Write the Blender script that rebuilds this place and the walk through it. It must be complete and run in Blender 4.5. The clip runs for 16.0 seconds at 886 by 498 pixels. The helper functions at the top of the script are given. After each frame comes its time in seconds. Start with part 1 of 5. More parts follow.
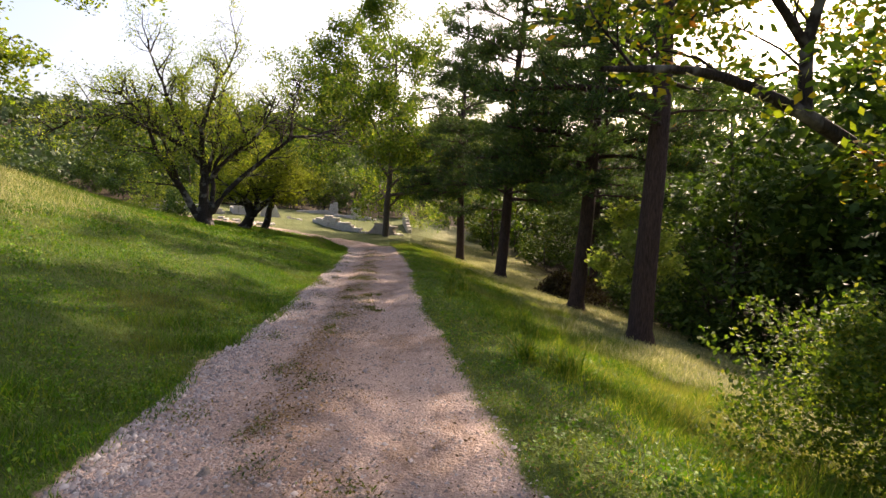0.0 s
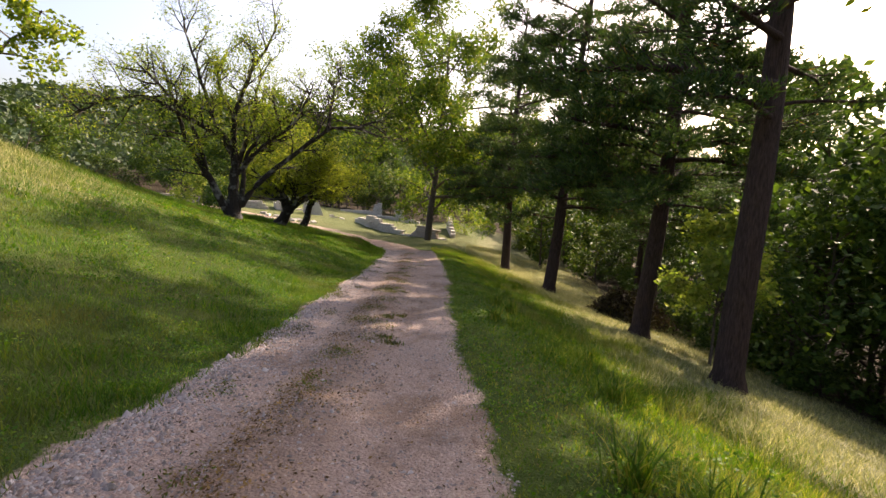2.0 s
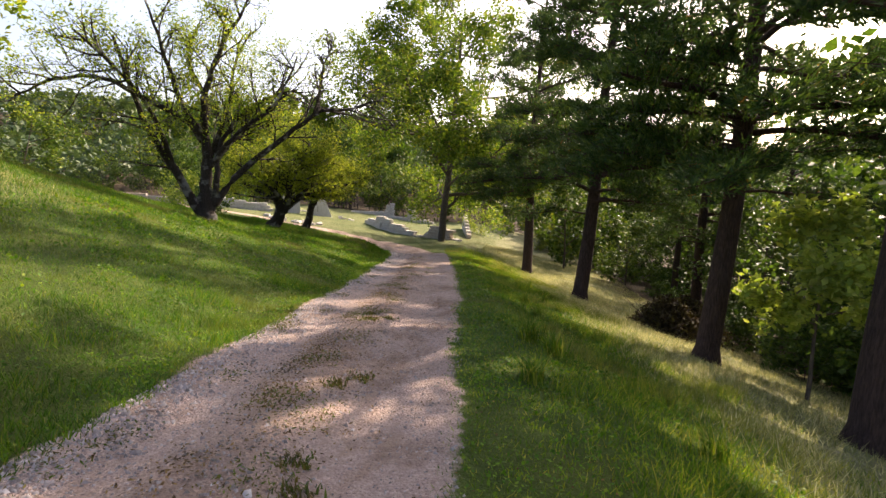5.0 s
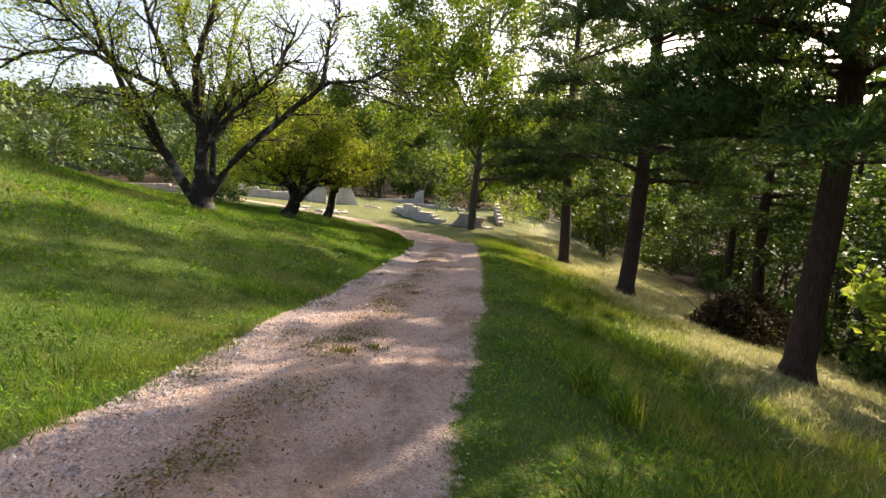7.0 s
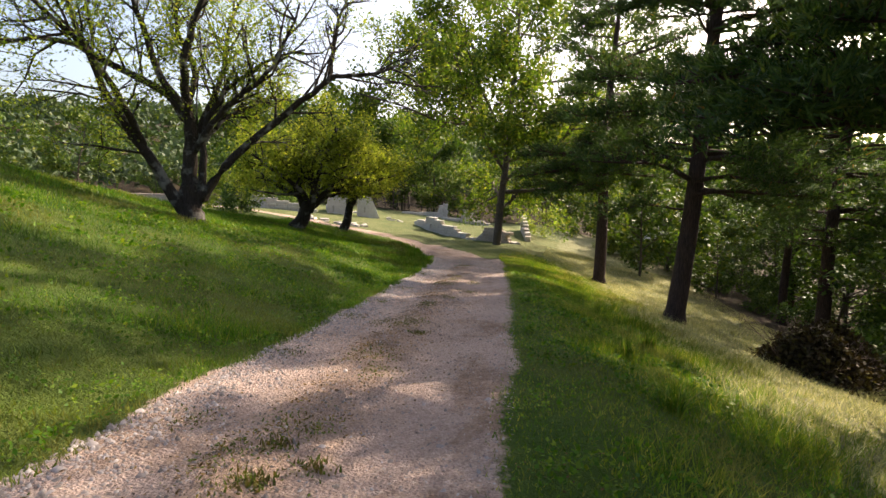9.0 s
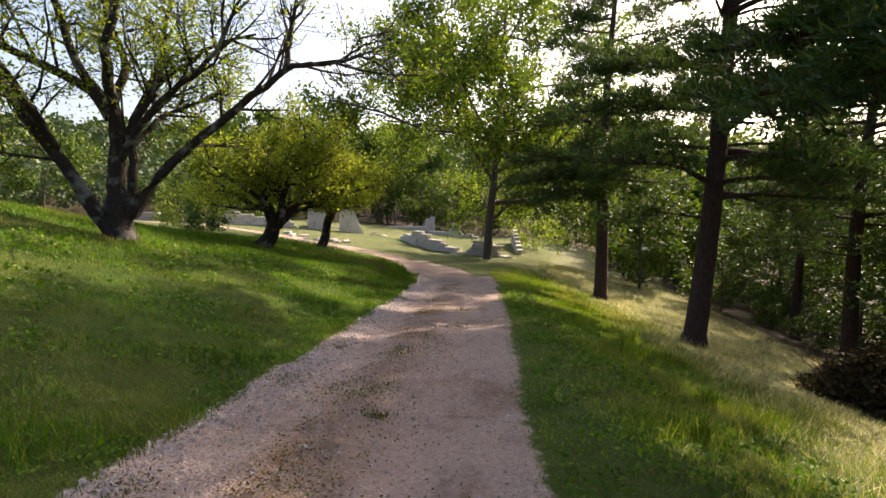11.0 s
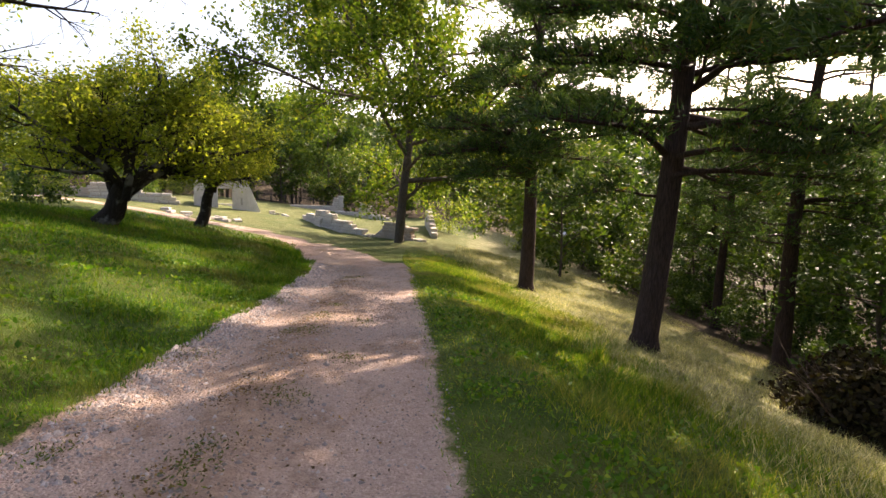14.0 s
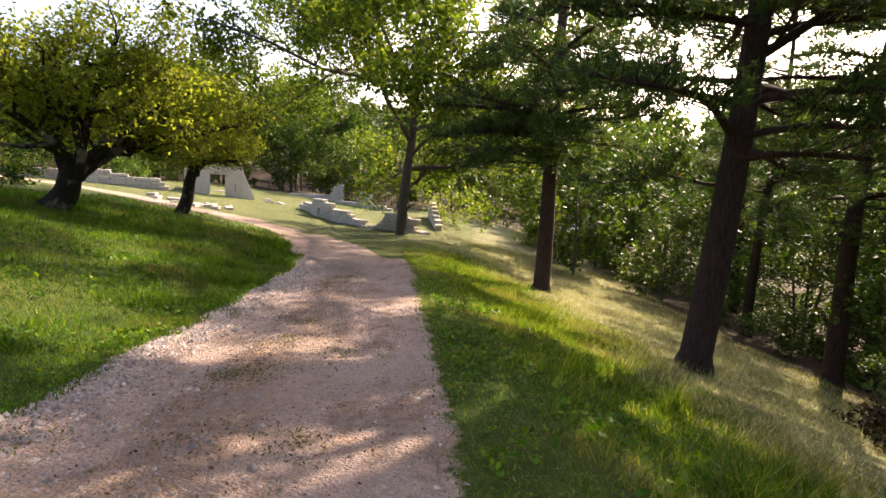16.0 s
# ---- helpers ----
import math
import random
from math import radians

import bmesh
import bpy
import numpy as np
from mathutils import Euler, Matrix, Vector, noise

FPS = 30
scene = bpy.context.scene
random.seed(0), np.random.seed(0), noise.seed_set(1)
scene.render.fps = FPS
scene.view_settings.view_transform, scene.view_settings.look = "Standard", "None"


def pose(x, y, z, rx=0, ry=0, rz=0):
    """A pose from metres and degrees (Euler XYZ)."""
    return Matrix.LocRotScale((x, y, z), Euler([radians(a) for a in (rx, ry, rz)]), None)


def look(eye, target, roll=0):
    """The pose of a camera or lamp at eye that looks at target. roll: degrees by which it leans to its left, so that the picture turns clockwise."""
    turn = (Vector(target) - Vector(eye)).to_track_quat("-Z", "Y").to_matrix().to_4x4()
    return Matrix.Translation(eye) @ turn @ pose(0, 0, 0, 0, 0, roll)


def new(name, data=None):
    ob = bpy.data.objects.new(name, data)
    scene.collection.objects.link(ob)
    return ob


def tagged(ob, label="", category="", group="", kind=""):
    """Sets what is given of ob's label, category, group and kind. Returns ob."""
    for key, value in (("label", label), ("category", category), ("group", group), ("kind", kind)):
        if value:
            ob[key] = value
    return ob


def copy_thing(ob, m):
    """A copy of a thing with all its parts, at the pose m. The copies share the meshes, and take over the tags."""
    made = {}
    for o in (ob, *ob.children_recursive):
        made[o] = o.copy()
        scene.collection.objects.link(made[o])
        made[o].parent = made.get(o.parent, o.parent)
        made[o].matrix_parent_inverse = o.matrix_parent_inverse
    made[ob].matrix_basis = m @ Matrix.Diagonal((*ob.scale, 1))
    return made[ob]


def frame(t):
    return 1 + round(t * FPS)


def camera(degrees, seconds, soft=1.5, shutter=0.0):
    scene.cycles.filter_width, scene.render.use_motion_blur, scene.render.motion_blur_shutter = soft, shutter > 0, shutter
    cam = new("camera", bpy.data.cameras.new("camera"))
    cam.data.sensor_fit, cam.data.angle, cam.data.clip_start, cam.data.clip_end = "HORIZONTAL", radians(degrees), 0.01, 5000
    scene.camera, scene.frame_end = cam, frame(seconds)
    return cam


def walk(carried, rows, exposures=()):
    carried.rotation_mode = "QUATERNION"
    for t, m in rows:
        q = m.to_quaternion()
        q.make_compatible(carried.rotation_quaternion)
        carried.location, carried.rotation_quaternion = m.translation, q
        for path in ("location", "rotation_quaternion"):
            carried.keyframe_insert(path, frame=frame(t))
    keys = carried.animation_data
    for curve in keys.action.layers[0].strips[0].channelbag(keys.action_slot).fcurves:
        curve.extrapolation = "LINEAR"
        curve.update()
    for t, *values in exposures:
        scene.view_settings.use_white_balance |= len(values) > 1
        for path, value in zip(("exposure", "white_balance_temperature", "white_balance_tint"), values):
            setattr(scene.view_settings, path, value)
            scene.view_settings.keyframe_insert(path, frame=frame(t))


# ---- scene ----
cam = camera(79.4, 16.0)
PATH = [
    (0, (-0.048, 0.224, 1.379), (-0.044, 2.21, 1.138), 0.8),
    (0.5, (0.003, 0.92, 1.348), (-0.064, 2.905, 1.112), 2.8),
    (1, (-0.02, 1.641, 1.258), (-0.136, 3.626, 1.044), 2.9),
    (1.5, (-0.041, 2.358, 1.189), (-0.189, 4.34, 0.968), 3.5),
    (2, (-0.079, 2.999, 1.15), (-0.24, 4.98, 0.923), 3.2),
    (2.5, (-0.065, 3.692, 1.11), (-0.256, 5.67, 0.887), 3.3),
    (3, (-0.133, 4.388, 1.05), (-0.32, 6.369, 0.842), 2.4),
    (3.5, (-0.156, 5.112, 0.99), (-0.382, 7.089, 0.785), 2.4),
    (4, (-0.209, 5.79, 0.925), (-0.436, 7.766, 0.718), 1.8),
    (4.2, (-0.201, 6.067, 0.877), (-0.442, 8.041, 0.668), 1.9),
    (6.3, (-0.2, 9.163, 0.641), (-0.395, 11.136, 0.375), 2.6),
    (6.5, (-0.195, 9.432, 0.623), (-0.495, 11.391, 0.352), 2.5),
    (7, (-0.254, 10.114, 0.528), (-0.6, 12.064, 0.253), 1.2),
    (7.5, (-0.242, 10.787, 0.485), (-0.578, 12.739, 0.209), 2.0),
    (8, (-0.37, 11.464, 0.424), (-0.778, 13.405, 0.169), 2.1),
    (8.5, (-0.446, 12.156, 0.376), (-0.878, 14.094, 0.136), 2.2),
    (9, (-0.607, 12.862, 0.298), (-1.048, 14.8, 0.073), 1.5),
    (11.3, (-1.13, 16.11, 0.117), (-1.531, 18.062, -0.055), 0.4),
    (11.5, (-1.166, 16.415, 0.093), (-1.57, 18.366, -0.082), 0.4),
    (12, (-1.299, 17.12, 0.052), (-1.658, 19.081, -0.109), 0.3),
    (12.5, (-1.399, 17.758, -0.013), (-1.731, 19.724, -0.181), 0.3),
    (13, (-1.486, 18.499, -0.084), (-1.621, 20.487, -0.259), 1.0),
    (13.5, (-1.517, 19.168, -0.161), (-1.607, 21.156, -0.367), 1.5),
    (14, (-1.567, 19.885, -0.228), (-1.642, 21.87, -0.459), 2.1),
    (14.5, (-1.616, 20.505, -0.266), (-1.652, 22.49, -0.511), 1.6),
    (15, (-1.674, 21.226, -0.341), (-1.695, 23.211, -0.584), 2.6),
    (15.5, (-1.757, 21.911, -0.419), (-1.744, 23.894, -0.677), 2.2),
    (16, (-1.852, 22.66, -0.471), (-1.933, 24.641, -0.731), 3.1),
]
walk(cam, [(t, look(eye, target, roll)) for t, eye, target, roll in PATH],
     exposures=((0.0, 1.12, 7000, 21), (4.0, 1.26, 6850, 21), (6.5, 1.45, 6850, 18), (9.0, 1.24, 6800, 16), (12.5, 1.27, 6900, 21), (14.5, 1.55, 7000, 22), (16.0, 1.55, 7000, 22)))

# ---- sky, sun and exposure ----
SUN_TO = Vector((0.56, 0.83, 0.66)).normalized()
world = bpy.data.worlds.new("sky")
scene.world = world
world.use_nodes = True
wn = world.node_tree
sky = wn.nodes.new("ShaderNodeTexSky")
sky.sky_type, sky.sun_disc = "NISHITA", False
sky.sun_elevation = math.asin(SUN_TO.z)
sky.sun_rotation = math.atan2(SUN_TO.x, SUN_TO.y)
sky.dust_density, sky.air_density = 4.5, 1.0
wn.links.new(sky.outputs[0], wn.nodes["Background"].inputs[0])
wn.nodes["Background"].inputs[1].default_value = 0.15
sun = new("sun", bpy.data.lights.new("sun", "SUN"))
sun.data.energy, sun.data.angle, sun.data.color = 5.0, radians(0.55), (1.0, 0.87, 0.68)
sun.matrix_world = look(SUN_TO * 60, (0, 0, 0))

# ---- materials ----


def material(name):
    m = bpy.data.materials.new(name)
    m.use_nodes = True
    t = m.node_tree
    return m, t, t.nodes["Principled BSDF"]


def node(t, kind, **inputs):
    n = t.nodes.new(kind)
    for key, value in inputs.items():
        n.inputs[key.replace("_", " ")].default_value = value
    return n


def ramp(t, source, stops):
    r = t.nodes.new("ShaderNodeValToRGB")
    e = r.color_ramp.elements
    while len(e) < len(stops):
        e.new(0.5)
    for el, (at, colour) in zip(e, stops):
        el.position, el.color = at, (*colour, 1)
    t.links.new(source, r.inputs[0])
    return r.outputs[0]


def noise_out(t, scale, detail=4.0, rough=0.55, stretch=None):
    c = t.nodes.new("ShaderNodeTexCoord").outputs["Object"]
    if stretch:
        mp = t.nodes.new("ShaderNodeMapping")
        mp.inputs["Scale"].default_value = stretch
        t.links.new(c, mp.inputs[0])
        c = mp.outputs[0]
    n = node(t, "ShaderNodeTexNoise", Scale=scale, Detail=detail, Roughness=rough)
    t.links.new(c, n.inputs["Vector"])
    return n.outputs[0]


def mix(t, factor, a, b, mode="MIX"):
    n = t.nodes.new("ShaderNodeMix")
    n.data_type, n.blend_type = "RGBA", mode
    for sock, value in ((n.inputs[0], factor), (n.inputs[6], a), (n.inputs[7], b)):
        if isinstance(value, (int, float)):
            sock.default_value = value
        elif isinstance(value, tuple):
            sock.default_value = (*value, 1)
        else:
            t.links.new(value, sock)
    return n.outputs[2]


def maths(t, op, a, b=0.0, clamp=False):
    n = t.nodes.new("ShaderNodeMath")
    n.operation, n.use_clamp = op, clamp
    for sock, value in ((n.inputs[0], a), (n.inputs[1], b)):
        if isinstance(value, (int, float)):
            sock.default_value = value
        else:
            t.links.new(value, sock)
    return n.outputs[0]


def bump(t, bsdf, height, strength=0.4, distance=0.02):
    b = node(t, "ShaderNodeBump", Strength=strength, Distance=distance)
    t.links.new(height, b.inputs["Height"])
    t.links.new(b.outputs[0], bsdf.inputs["Normal"])


def leaf_material(name, stops, through_light=0.45, rough=0.55, withered=None, glow=(1.3, 1.35, 0.6)):
    """Thin leaves: light passes through them; each leaf has its own tone."""
    m, t, b = material(name)
    geo = t.nodes.new("ShaderNodeNewGeometry")
    tone = ramp(t, geo.outputs["Random Per Island"], stops)
    patch = noise_out(t, 0.9, 4.0)
    tone = mix(t, 0.5, tone, ramp(t, patch, [(0.3, (0.25, 0.28, 0.16)), (0.7, (0.9, 0.87, 0.52))]), "OVERLAY")
    tone = mix(t, 0.4, tone, ramp(t, noise_out(t, 5.5, 3.0), [(0.32, (0.16, 0.18, 0.12)), (0.68, (0.88, 0.86, 0.6))]), "OVERLAY")
    if withered:
        tone = mix(t, ramp(t, noise_out(t, 0.42, 5.0, 0.65), [(0.50, (0, 0, 0)), (0.66, (0.75, 0.75, 0.75))]), tone, withered)
    t.links.new(tone, b.inputs["Base Color"])
    b.inputs["Roughness"].default_value = rough
    b.inputs["Specular IOR Level"].default_value = 0.18
    tr = t.nodes.new("ShaderNodeBsdfTranslucent")
    t.links.new(mix(t, 1.0, tone, glow, "MULTIPLY"), tr.inputs[0])
    ms = node(t, "ShaderNodeMixShader", Fac=through_light)
    t.links.new(b.outputs[0], ms.inputs[1])
    t.links.new(tr.outputs[0], ms.inputs[2])
    t.links.new(ms.outputs[0], t.nodes["Material Output"].inputs[0])
    return m


def bark_material(name, dark, light, lichen=None):
    m, t, b = material(name)
    furrow = noise_out(t, 9.0, 6.0, 0.65, (3.0, 3.0, 0.45))
    fine = noise_out(t, 55.0, 3.0)
    col = ramp(t, furrow, [(0.35, dark), (0.62, light)])
    col = mix(t, 0.25, col, ramp(t, fine, [(0.3, dark), (0.75, light)]))
    if lichen:
        col = mix(t, ramp(t, noise_out(t, 2.2, 3.0), [(0.54, (0, 0, 0)), (0.66, (0.6, 0.6, 0.6))]), col, lichen)
    t.links.new(col, b.inputs["Base Color"])
    b.inputs["Roughness"].default_value = 0.9
    b.inputs["Specular IOR Level"].default_value = 0.2
    bump(t, b, furrow, 0.9, 0.05)
    return m


def ground_material():
    m, t, b = material("turf_and_gravel")
    gravel = t.nodes.new("ShaderNodeAttribute")
    gravel.attribute_name = "gravel"
    dry = t.nodes.new("ShaderNodeAttribute")
    dry.attribute_name = "dry"
    centre = t.nodes.new("ShaderNodeAttribute")
    centre.attribute_name = "centre"
    big, mid, fine = noise_out(t, 0.35, 3.0), noise_out(t, 2.6, 4.0), noise_out(t, 42.0, 4.0, 0.7)
    turf = ramp(t, mid, [(0.28, (0.03, 0.06, 0.008)), (0.5, (0.06, 0.10, 0.013)), (0.75, (0.11, 0.135, 0.025))])
    turf = mix(t, 0.5, turf, ramp(t, big, [(0.35, (0.04, 0.085, 0.011)), (0.65, (0.12, 0.13, 0.03))]))
    straw = ramp(t, mid, [(0.25, (0.12, 0.14, 0.05)), (0.55, (0.24, 0.235, 0.12)), (0.8, (0.38, 0.35, 0.225))])
    turf = mix(t, maths(t, "MULTIPLY", dry.outputs["Fac"], maths(t, "ADD", big, 0.45), True), turf, straw)
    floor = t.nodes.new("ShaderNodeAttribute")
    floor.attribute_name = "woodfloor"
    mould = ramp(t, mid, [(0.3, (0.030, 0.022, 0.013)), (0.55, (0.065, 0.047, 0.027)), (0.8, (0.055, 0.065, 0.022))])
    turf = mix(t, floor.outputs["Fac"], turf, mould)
    pebble = node(t, "ShaderNodeTexVoronoi", Scale=38.0, Randomness=1.0)
    t.links.new(t.nodes.new("ShaderNodeTexCoord").outputs["Object"], pebble.inputs["Vector"])
    coarse = noise_out(t, 13.0, 5.0, 0.75)
    grit = mix(t, 0.5, ramp(t, fine, [(0.33, (0.13, 0.10, 0.08)), (0.5, (0.32, 0.25, 0.21)), (0.68, (0.52, 0.44, 0.385))]), ramp(t, coarse, [(0.34, (0.14, 0.105, 0.085)), (0.5, (0.31, 0.245, 0.205)), (0.66, (0.48, 0.40, 0.345))]))
    small = node(t, "ShaderNodeTexVoronoi", Scale=75.0, Randomness=1.0)
    t.links.new(t.nodes.new("ShaderNodeTexCoord").outputs["Object"], small.inputs["Vector"])
    tones = [(0.0, (0.12, 0.09, 0.075)), (0.35, (0.26, 0.20, 0.165)), (0.65, (0.36, 0.295, 0.255)), (0.9, (0.50, 0.43, 0.38)), (1.0, (0.66, 0.60, 0.55))]
    chips = mix(t, 0.5, ramp(t, pebble.outputs["Color"], tones), ramp(t, small.outputs["Color"], tones))
    stone_tone = mix(t, 0.62, grit, chips)
    soil = mix(t, 0.5, ramp(t, mid, [(0.34, (0.055, 0.034, 0.022)), (0.5, (0.17, 0.115, 0.075)), (0.68, (0.36, 0.265, 0.185))]), ramp(t, coarse, [(0.36, (0.06, 0.04, 0.026)), (0.52, (0.20, 0.14, 0.09)), (0.7, (0.38, 0.29, 0.21))]))
    worn = maths(t, "MULTIPLY", centre.outputs["Fac"], maths(t, "MULTIPLY", maths(t, "ADD", mid, maths(t, "SUBTRACT", coarse, 0.5)), 1.7), True)
    road_tone = mix(t, maths(t, "MULTIPLY", worn, 0.9), stone_tone, soil)
    dirt = ramp(t, noise_out(t, 1.1, 6.0, 0.7, (1.0, 0.45, 1.0)), [(0.50, (0, 0, 0)), (0.60, (0.75, 0.75, 0.75))])
    road_tone = mix(t, dirt, road_tone, soil)
    road_tone = mix(t, 0.22, road_tone, ramp(t, big, [(0.35, (0.16, 0.12, 0.10)), (0.65, (0.48, 0.39, 0.33))]))
    ragged = maths(t, "ADD", gravel.outputs["Fac"], maths(t, "MULTIPLY", maths(t, "SUBTRACT", noise_out(t, 4.5, 5.0, 0.65), 0.5), 0.9))
    cover = ramp(t, ragged, [(0.42, (0, 0, 0)), (0.60, (1, 1, 1))])
    road_tone = mix(t, 1.0, road_tone, (1.42, 1.32, 1.28), "MULTIPLY")
    t.links.new(mix(t, cover, turf, road_tone), b.inputs["Base Color"])
    b.inputs["Roughness"].default_value = 0.93
    b.inputs["Specular IOR Level"].default_value = 0.15
    bump(t, b, maths(t, "ADD", fine, maths(t, "ADD", maths(t, "MULTIPLY", coarse, 1.5), maths(t, "MULTIPLY", pebble.outputs["Distance"], -0.8))), 0.9, 0.045)
    return m


def stone_material(name, stops, scale=5.0):
    m, t, b = material(name)
    n1, n2 = noise_out(t, scale, 6.0, 0.65), noise_out(t, 45.0, 4.0, 0.7)
    col = ramp(t, n1, stops)
    info = t.nodes.new("ShaderNodeObjectInfo")
    col = mix(t, 0.35, col, ramp(t, info.outputs["Random"], [(0.0, stops[0][1]), (1.0, stops[-1][1])]))
    col = mix(t, 0.2, col, ramp(t, n2, [(0.3, (0.2, 0.18, 0.16)), (0.7, (0.75, 0.72, 0.68))]))
    t.links.new(col, b.inputs["Base Color"])
    b.inputs["Roughness"].default_value = 0.9
    bump(t, b, n2, 0.5, 0.02)
    return m


def pebble_material():
    m, t, b = material("loose_gravel")
    geo = t.nodes.new("ShaderNodeNewGeometry")
    col = ramp(t, geo.outputs["Random Per Island"], [(0.0, (0.07, 0.055, 0.05)), (0.35, (0.19, 0.15, 0.135)), (0.65, (0.28, 0.245, 0.235)), (0.9, (0.38, 0.32, 0.285)), (1.0, (0.52, 0.47, 0.43))])
    col = mix(t, 0.25, col, ramp(t, noise_out(t, 90.0, 3.0), [(0.3, (0.18, 0.15, 0.13)), (0.7, (0.6, 0.55, 0.5))]))
    t.links.new(col, b.inputs["Base Color"])
    b.inputs["Roughness"].default_value = 0.88
    return m


def plain_material(name, colour, rough=0.7, metal=0.0):
    m, t, b = material(name)
    col = ramp(t, noise_out(t, 7.0, 5.0), [(0.3, tuple(c * 0.7 for c in colour)), (0.7, tuple(min(1, c * 1.2) for c in colour))])
    t.links.new(col, b.inputs["Base Color"])
    b.inputs["Roughness"].default_value, b.inputs["Metallic"].default_value = rough, metal
    return m


GROUND = ground_material()
GRAVEL = pebble_material()
PINE_BARK = bark_material("pine_bark", (0.018, 0.012, 0.010), (0.080, 0.050, 0.041))
DARK_BARK = bark_material("dark_bark", (0.012, 0.009, 0.007), (0.05, 0.038, 0.030), (0.27, 0.26, 0.23))
WOOD_BARK = bark_material("wood_bark", (0.03, 0.024, 0.019), (0.13, 0.105, 0.08))
DEAD_WOOD = bark_material("dead_wood", (0.035, 0.024, 0.018), (0.15, 0.10, 0.07))
NEEDLES = leaf_material("pine_needles", [(0.0, (0.022, 0.048, 0.022)), (0.5, (0.04, 0.075, 0.030)), (0.85, (0.065, 0.10, 0.038)), (0.985, (0.085, 0.11, 0.038)), (1.0, (0.20, 0.10, 0.04))], 0.35)
WALNUT_LEAF = leaf_material("walnut_leaf", [(0.0, (0.08, 0.125, 0.024)), (0.5, (0.14, 0.19, 0.036)), (0.9, (0.22, 0.25, 0.05)), (1.0, (0.30, 0.28, 0.06))], 0.62)
APPLE_LEAF = leaf_material("apple_leaf", [(0.0, (0.11, 0.145, 0.025)), (0.5, (0.19, 0.225, 0.04)), (0.85, (0.26, 0.285, 0.06)), (1.0, (0.33, 0.31, 0.09))], 0.62)
MAPLE_LEAF = leaf_material("turning_leaf", [(0.0, (0.05, 0.10, 0.012)), (0.45, (0.11, 0.17, 0.02)), (0.8, (0.22, 0.23, 0.025)), (0.94, (0.30, 0.22, 0.025)), (1.0, (0.36, 0.12, 0.03))], 0.55)
OAK_LEAF = leaf_material("woodland_leaf", [(0.0, (0.045, 0.085, 0.016)), (0.5, (0.085, 0.135, 0.024)), (0.85, (0.14, 0.18, 0.034)), (1.0, (0.21, 0.21, 0.045))], 0.55)
WOODS_LEAF = leaf_material("woods_leaf", [(0.0, (0.036, 0.070, 0.016)), (0.5, (0.066, 0.112, 0.024)), (0.85, (0.11, 0.155, 0.034)), (1.0, (0.18, 0.19, 0.045))], 0.28)
DEEP_LEAF = leaf_material("deep_green_leaf", [(0.0, (0.03, 0.062, 0.016)), (0.6, (0.058, 0.105, 0.024)), (1.0, (0.105, 0.15, 0.036))], 0.3)
PALE_LEAF = leaf_material("pale_leaf", [(0.0, (0.09, 0.14, 0.03)), (0.6, (0.17, 0.22, 0.05)), (1.0, (0.27, 0.29, 0.09))], 0.45)
# brighter copy of the pale leaf: sunlight on the sapling is in the colour
LIT_SAPLING_LEAF = leaf_material("lit_sapling_leaf", [(0.0, (0.15, 0.21, 0.05)), (0.6, (0.25, 0.31, 0.09)), (1.0, (0.36, 0.38, 0.15))], 0.5)
# distant air haze is mixed into this bluish leaf colour
FAR_HAZE_LEAF = leaf_material("far_haze_leaf", [(0.0, (0.034, 0.058, 0.036)), (0.6, (0.050, 0.078, 0.044)), (1.0, (0.072, 0.098, 0.052))], 0.2)
LAWN = leaf_material("lawn_blade", [(0.0, (0.026, 0.078, 0.006)), (0.5, (0.06, 0.14, 0.010)), (0.85, (0.12, 0.19, 0.018)), (1.0, (0.20, 0.19, 0.05))], 0.42, 0.55, (0.17, 0.145, 0.05))
BANK = leaf_material("bank_blade", [(0.0, (0.045, 0.105, 0.008)), (0.5, (0.09, 0.165, 0.014)), (0.85, (0.19, 0.22, 0.03)), (1.0, (0.34, 0.30, 0.10))], 0.45, 0.55, (0.25, 0.215, 0.08))
STRAW = leaf_material("straw_blade", [(0.0, (0.15, 0.18, 0.065)), (0.35, (0.26, 0.26, 0.125)), (0.75, (0.41, 0.385, 0.25)), (1.0, (0.55, 0.51, 0.40))], 0.4, 0.7, None, (1.05, 1.05, 0.95))
CLODS = stone_material("soil_clods", [(0.3, (0.055, 0.036, 0.024)), (0.5, (0.12, 0.082, 0.055)), (0.7, (0.22, 0.16, 0.11))], 30.0)
CLOVER = leaf_material("clover_leaf", [(0.0, (0.035, 0.095, 0.006)), (0.6, (0.075, 0.16, 0.011)), (1.0, (0.16, 0.21, 0.022))], 0.4)
WEED = leaf_material("weed_leaf", [(0.0, (0.10, 0.07, 0.04)), (0.45, (0.15, 0.12, 0.05)), (0.55, (0.06, 0.08, 0.018)), (1.0, (0.10, 0.13, 0.03))], 0.4)
LITTER = leaf_material("fallen_leaf", [(0.0, (0.05, 0.03, 0.018)), (0.5, (0.125, 0.072, 0.040)), (1.0, (0.25, 0.155, 0.08))], 0.15, 0.8)
BRUSH = leaf_material("withered_leaf", [(0.0, (0.018, 0.013, 0.008)), (0.6, (0.045, 0.030, 0.018)), (1.0, (0.075, 0.065, 0.025))], 0.15, 0.8)
LIMESTONE = stone_material("limestone", [(0.3, (0.33, 0.29, 0.255)), (0.5, (0.47, 0.43, 0.385)), (0.7, (0.60, 0.56, 0.51))])
BROWNSTONE = stone_material("brown_limestone", [(0.3, (0.20, 0.15, 0.11)), (0.5, (0.32, 0.25, 0.19)), (0.7, (0.45, 0.37, 0.29))])
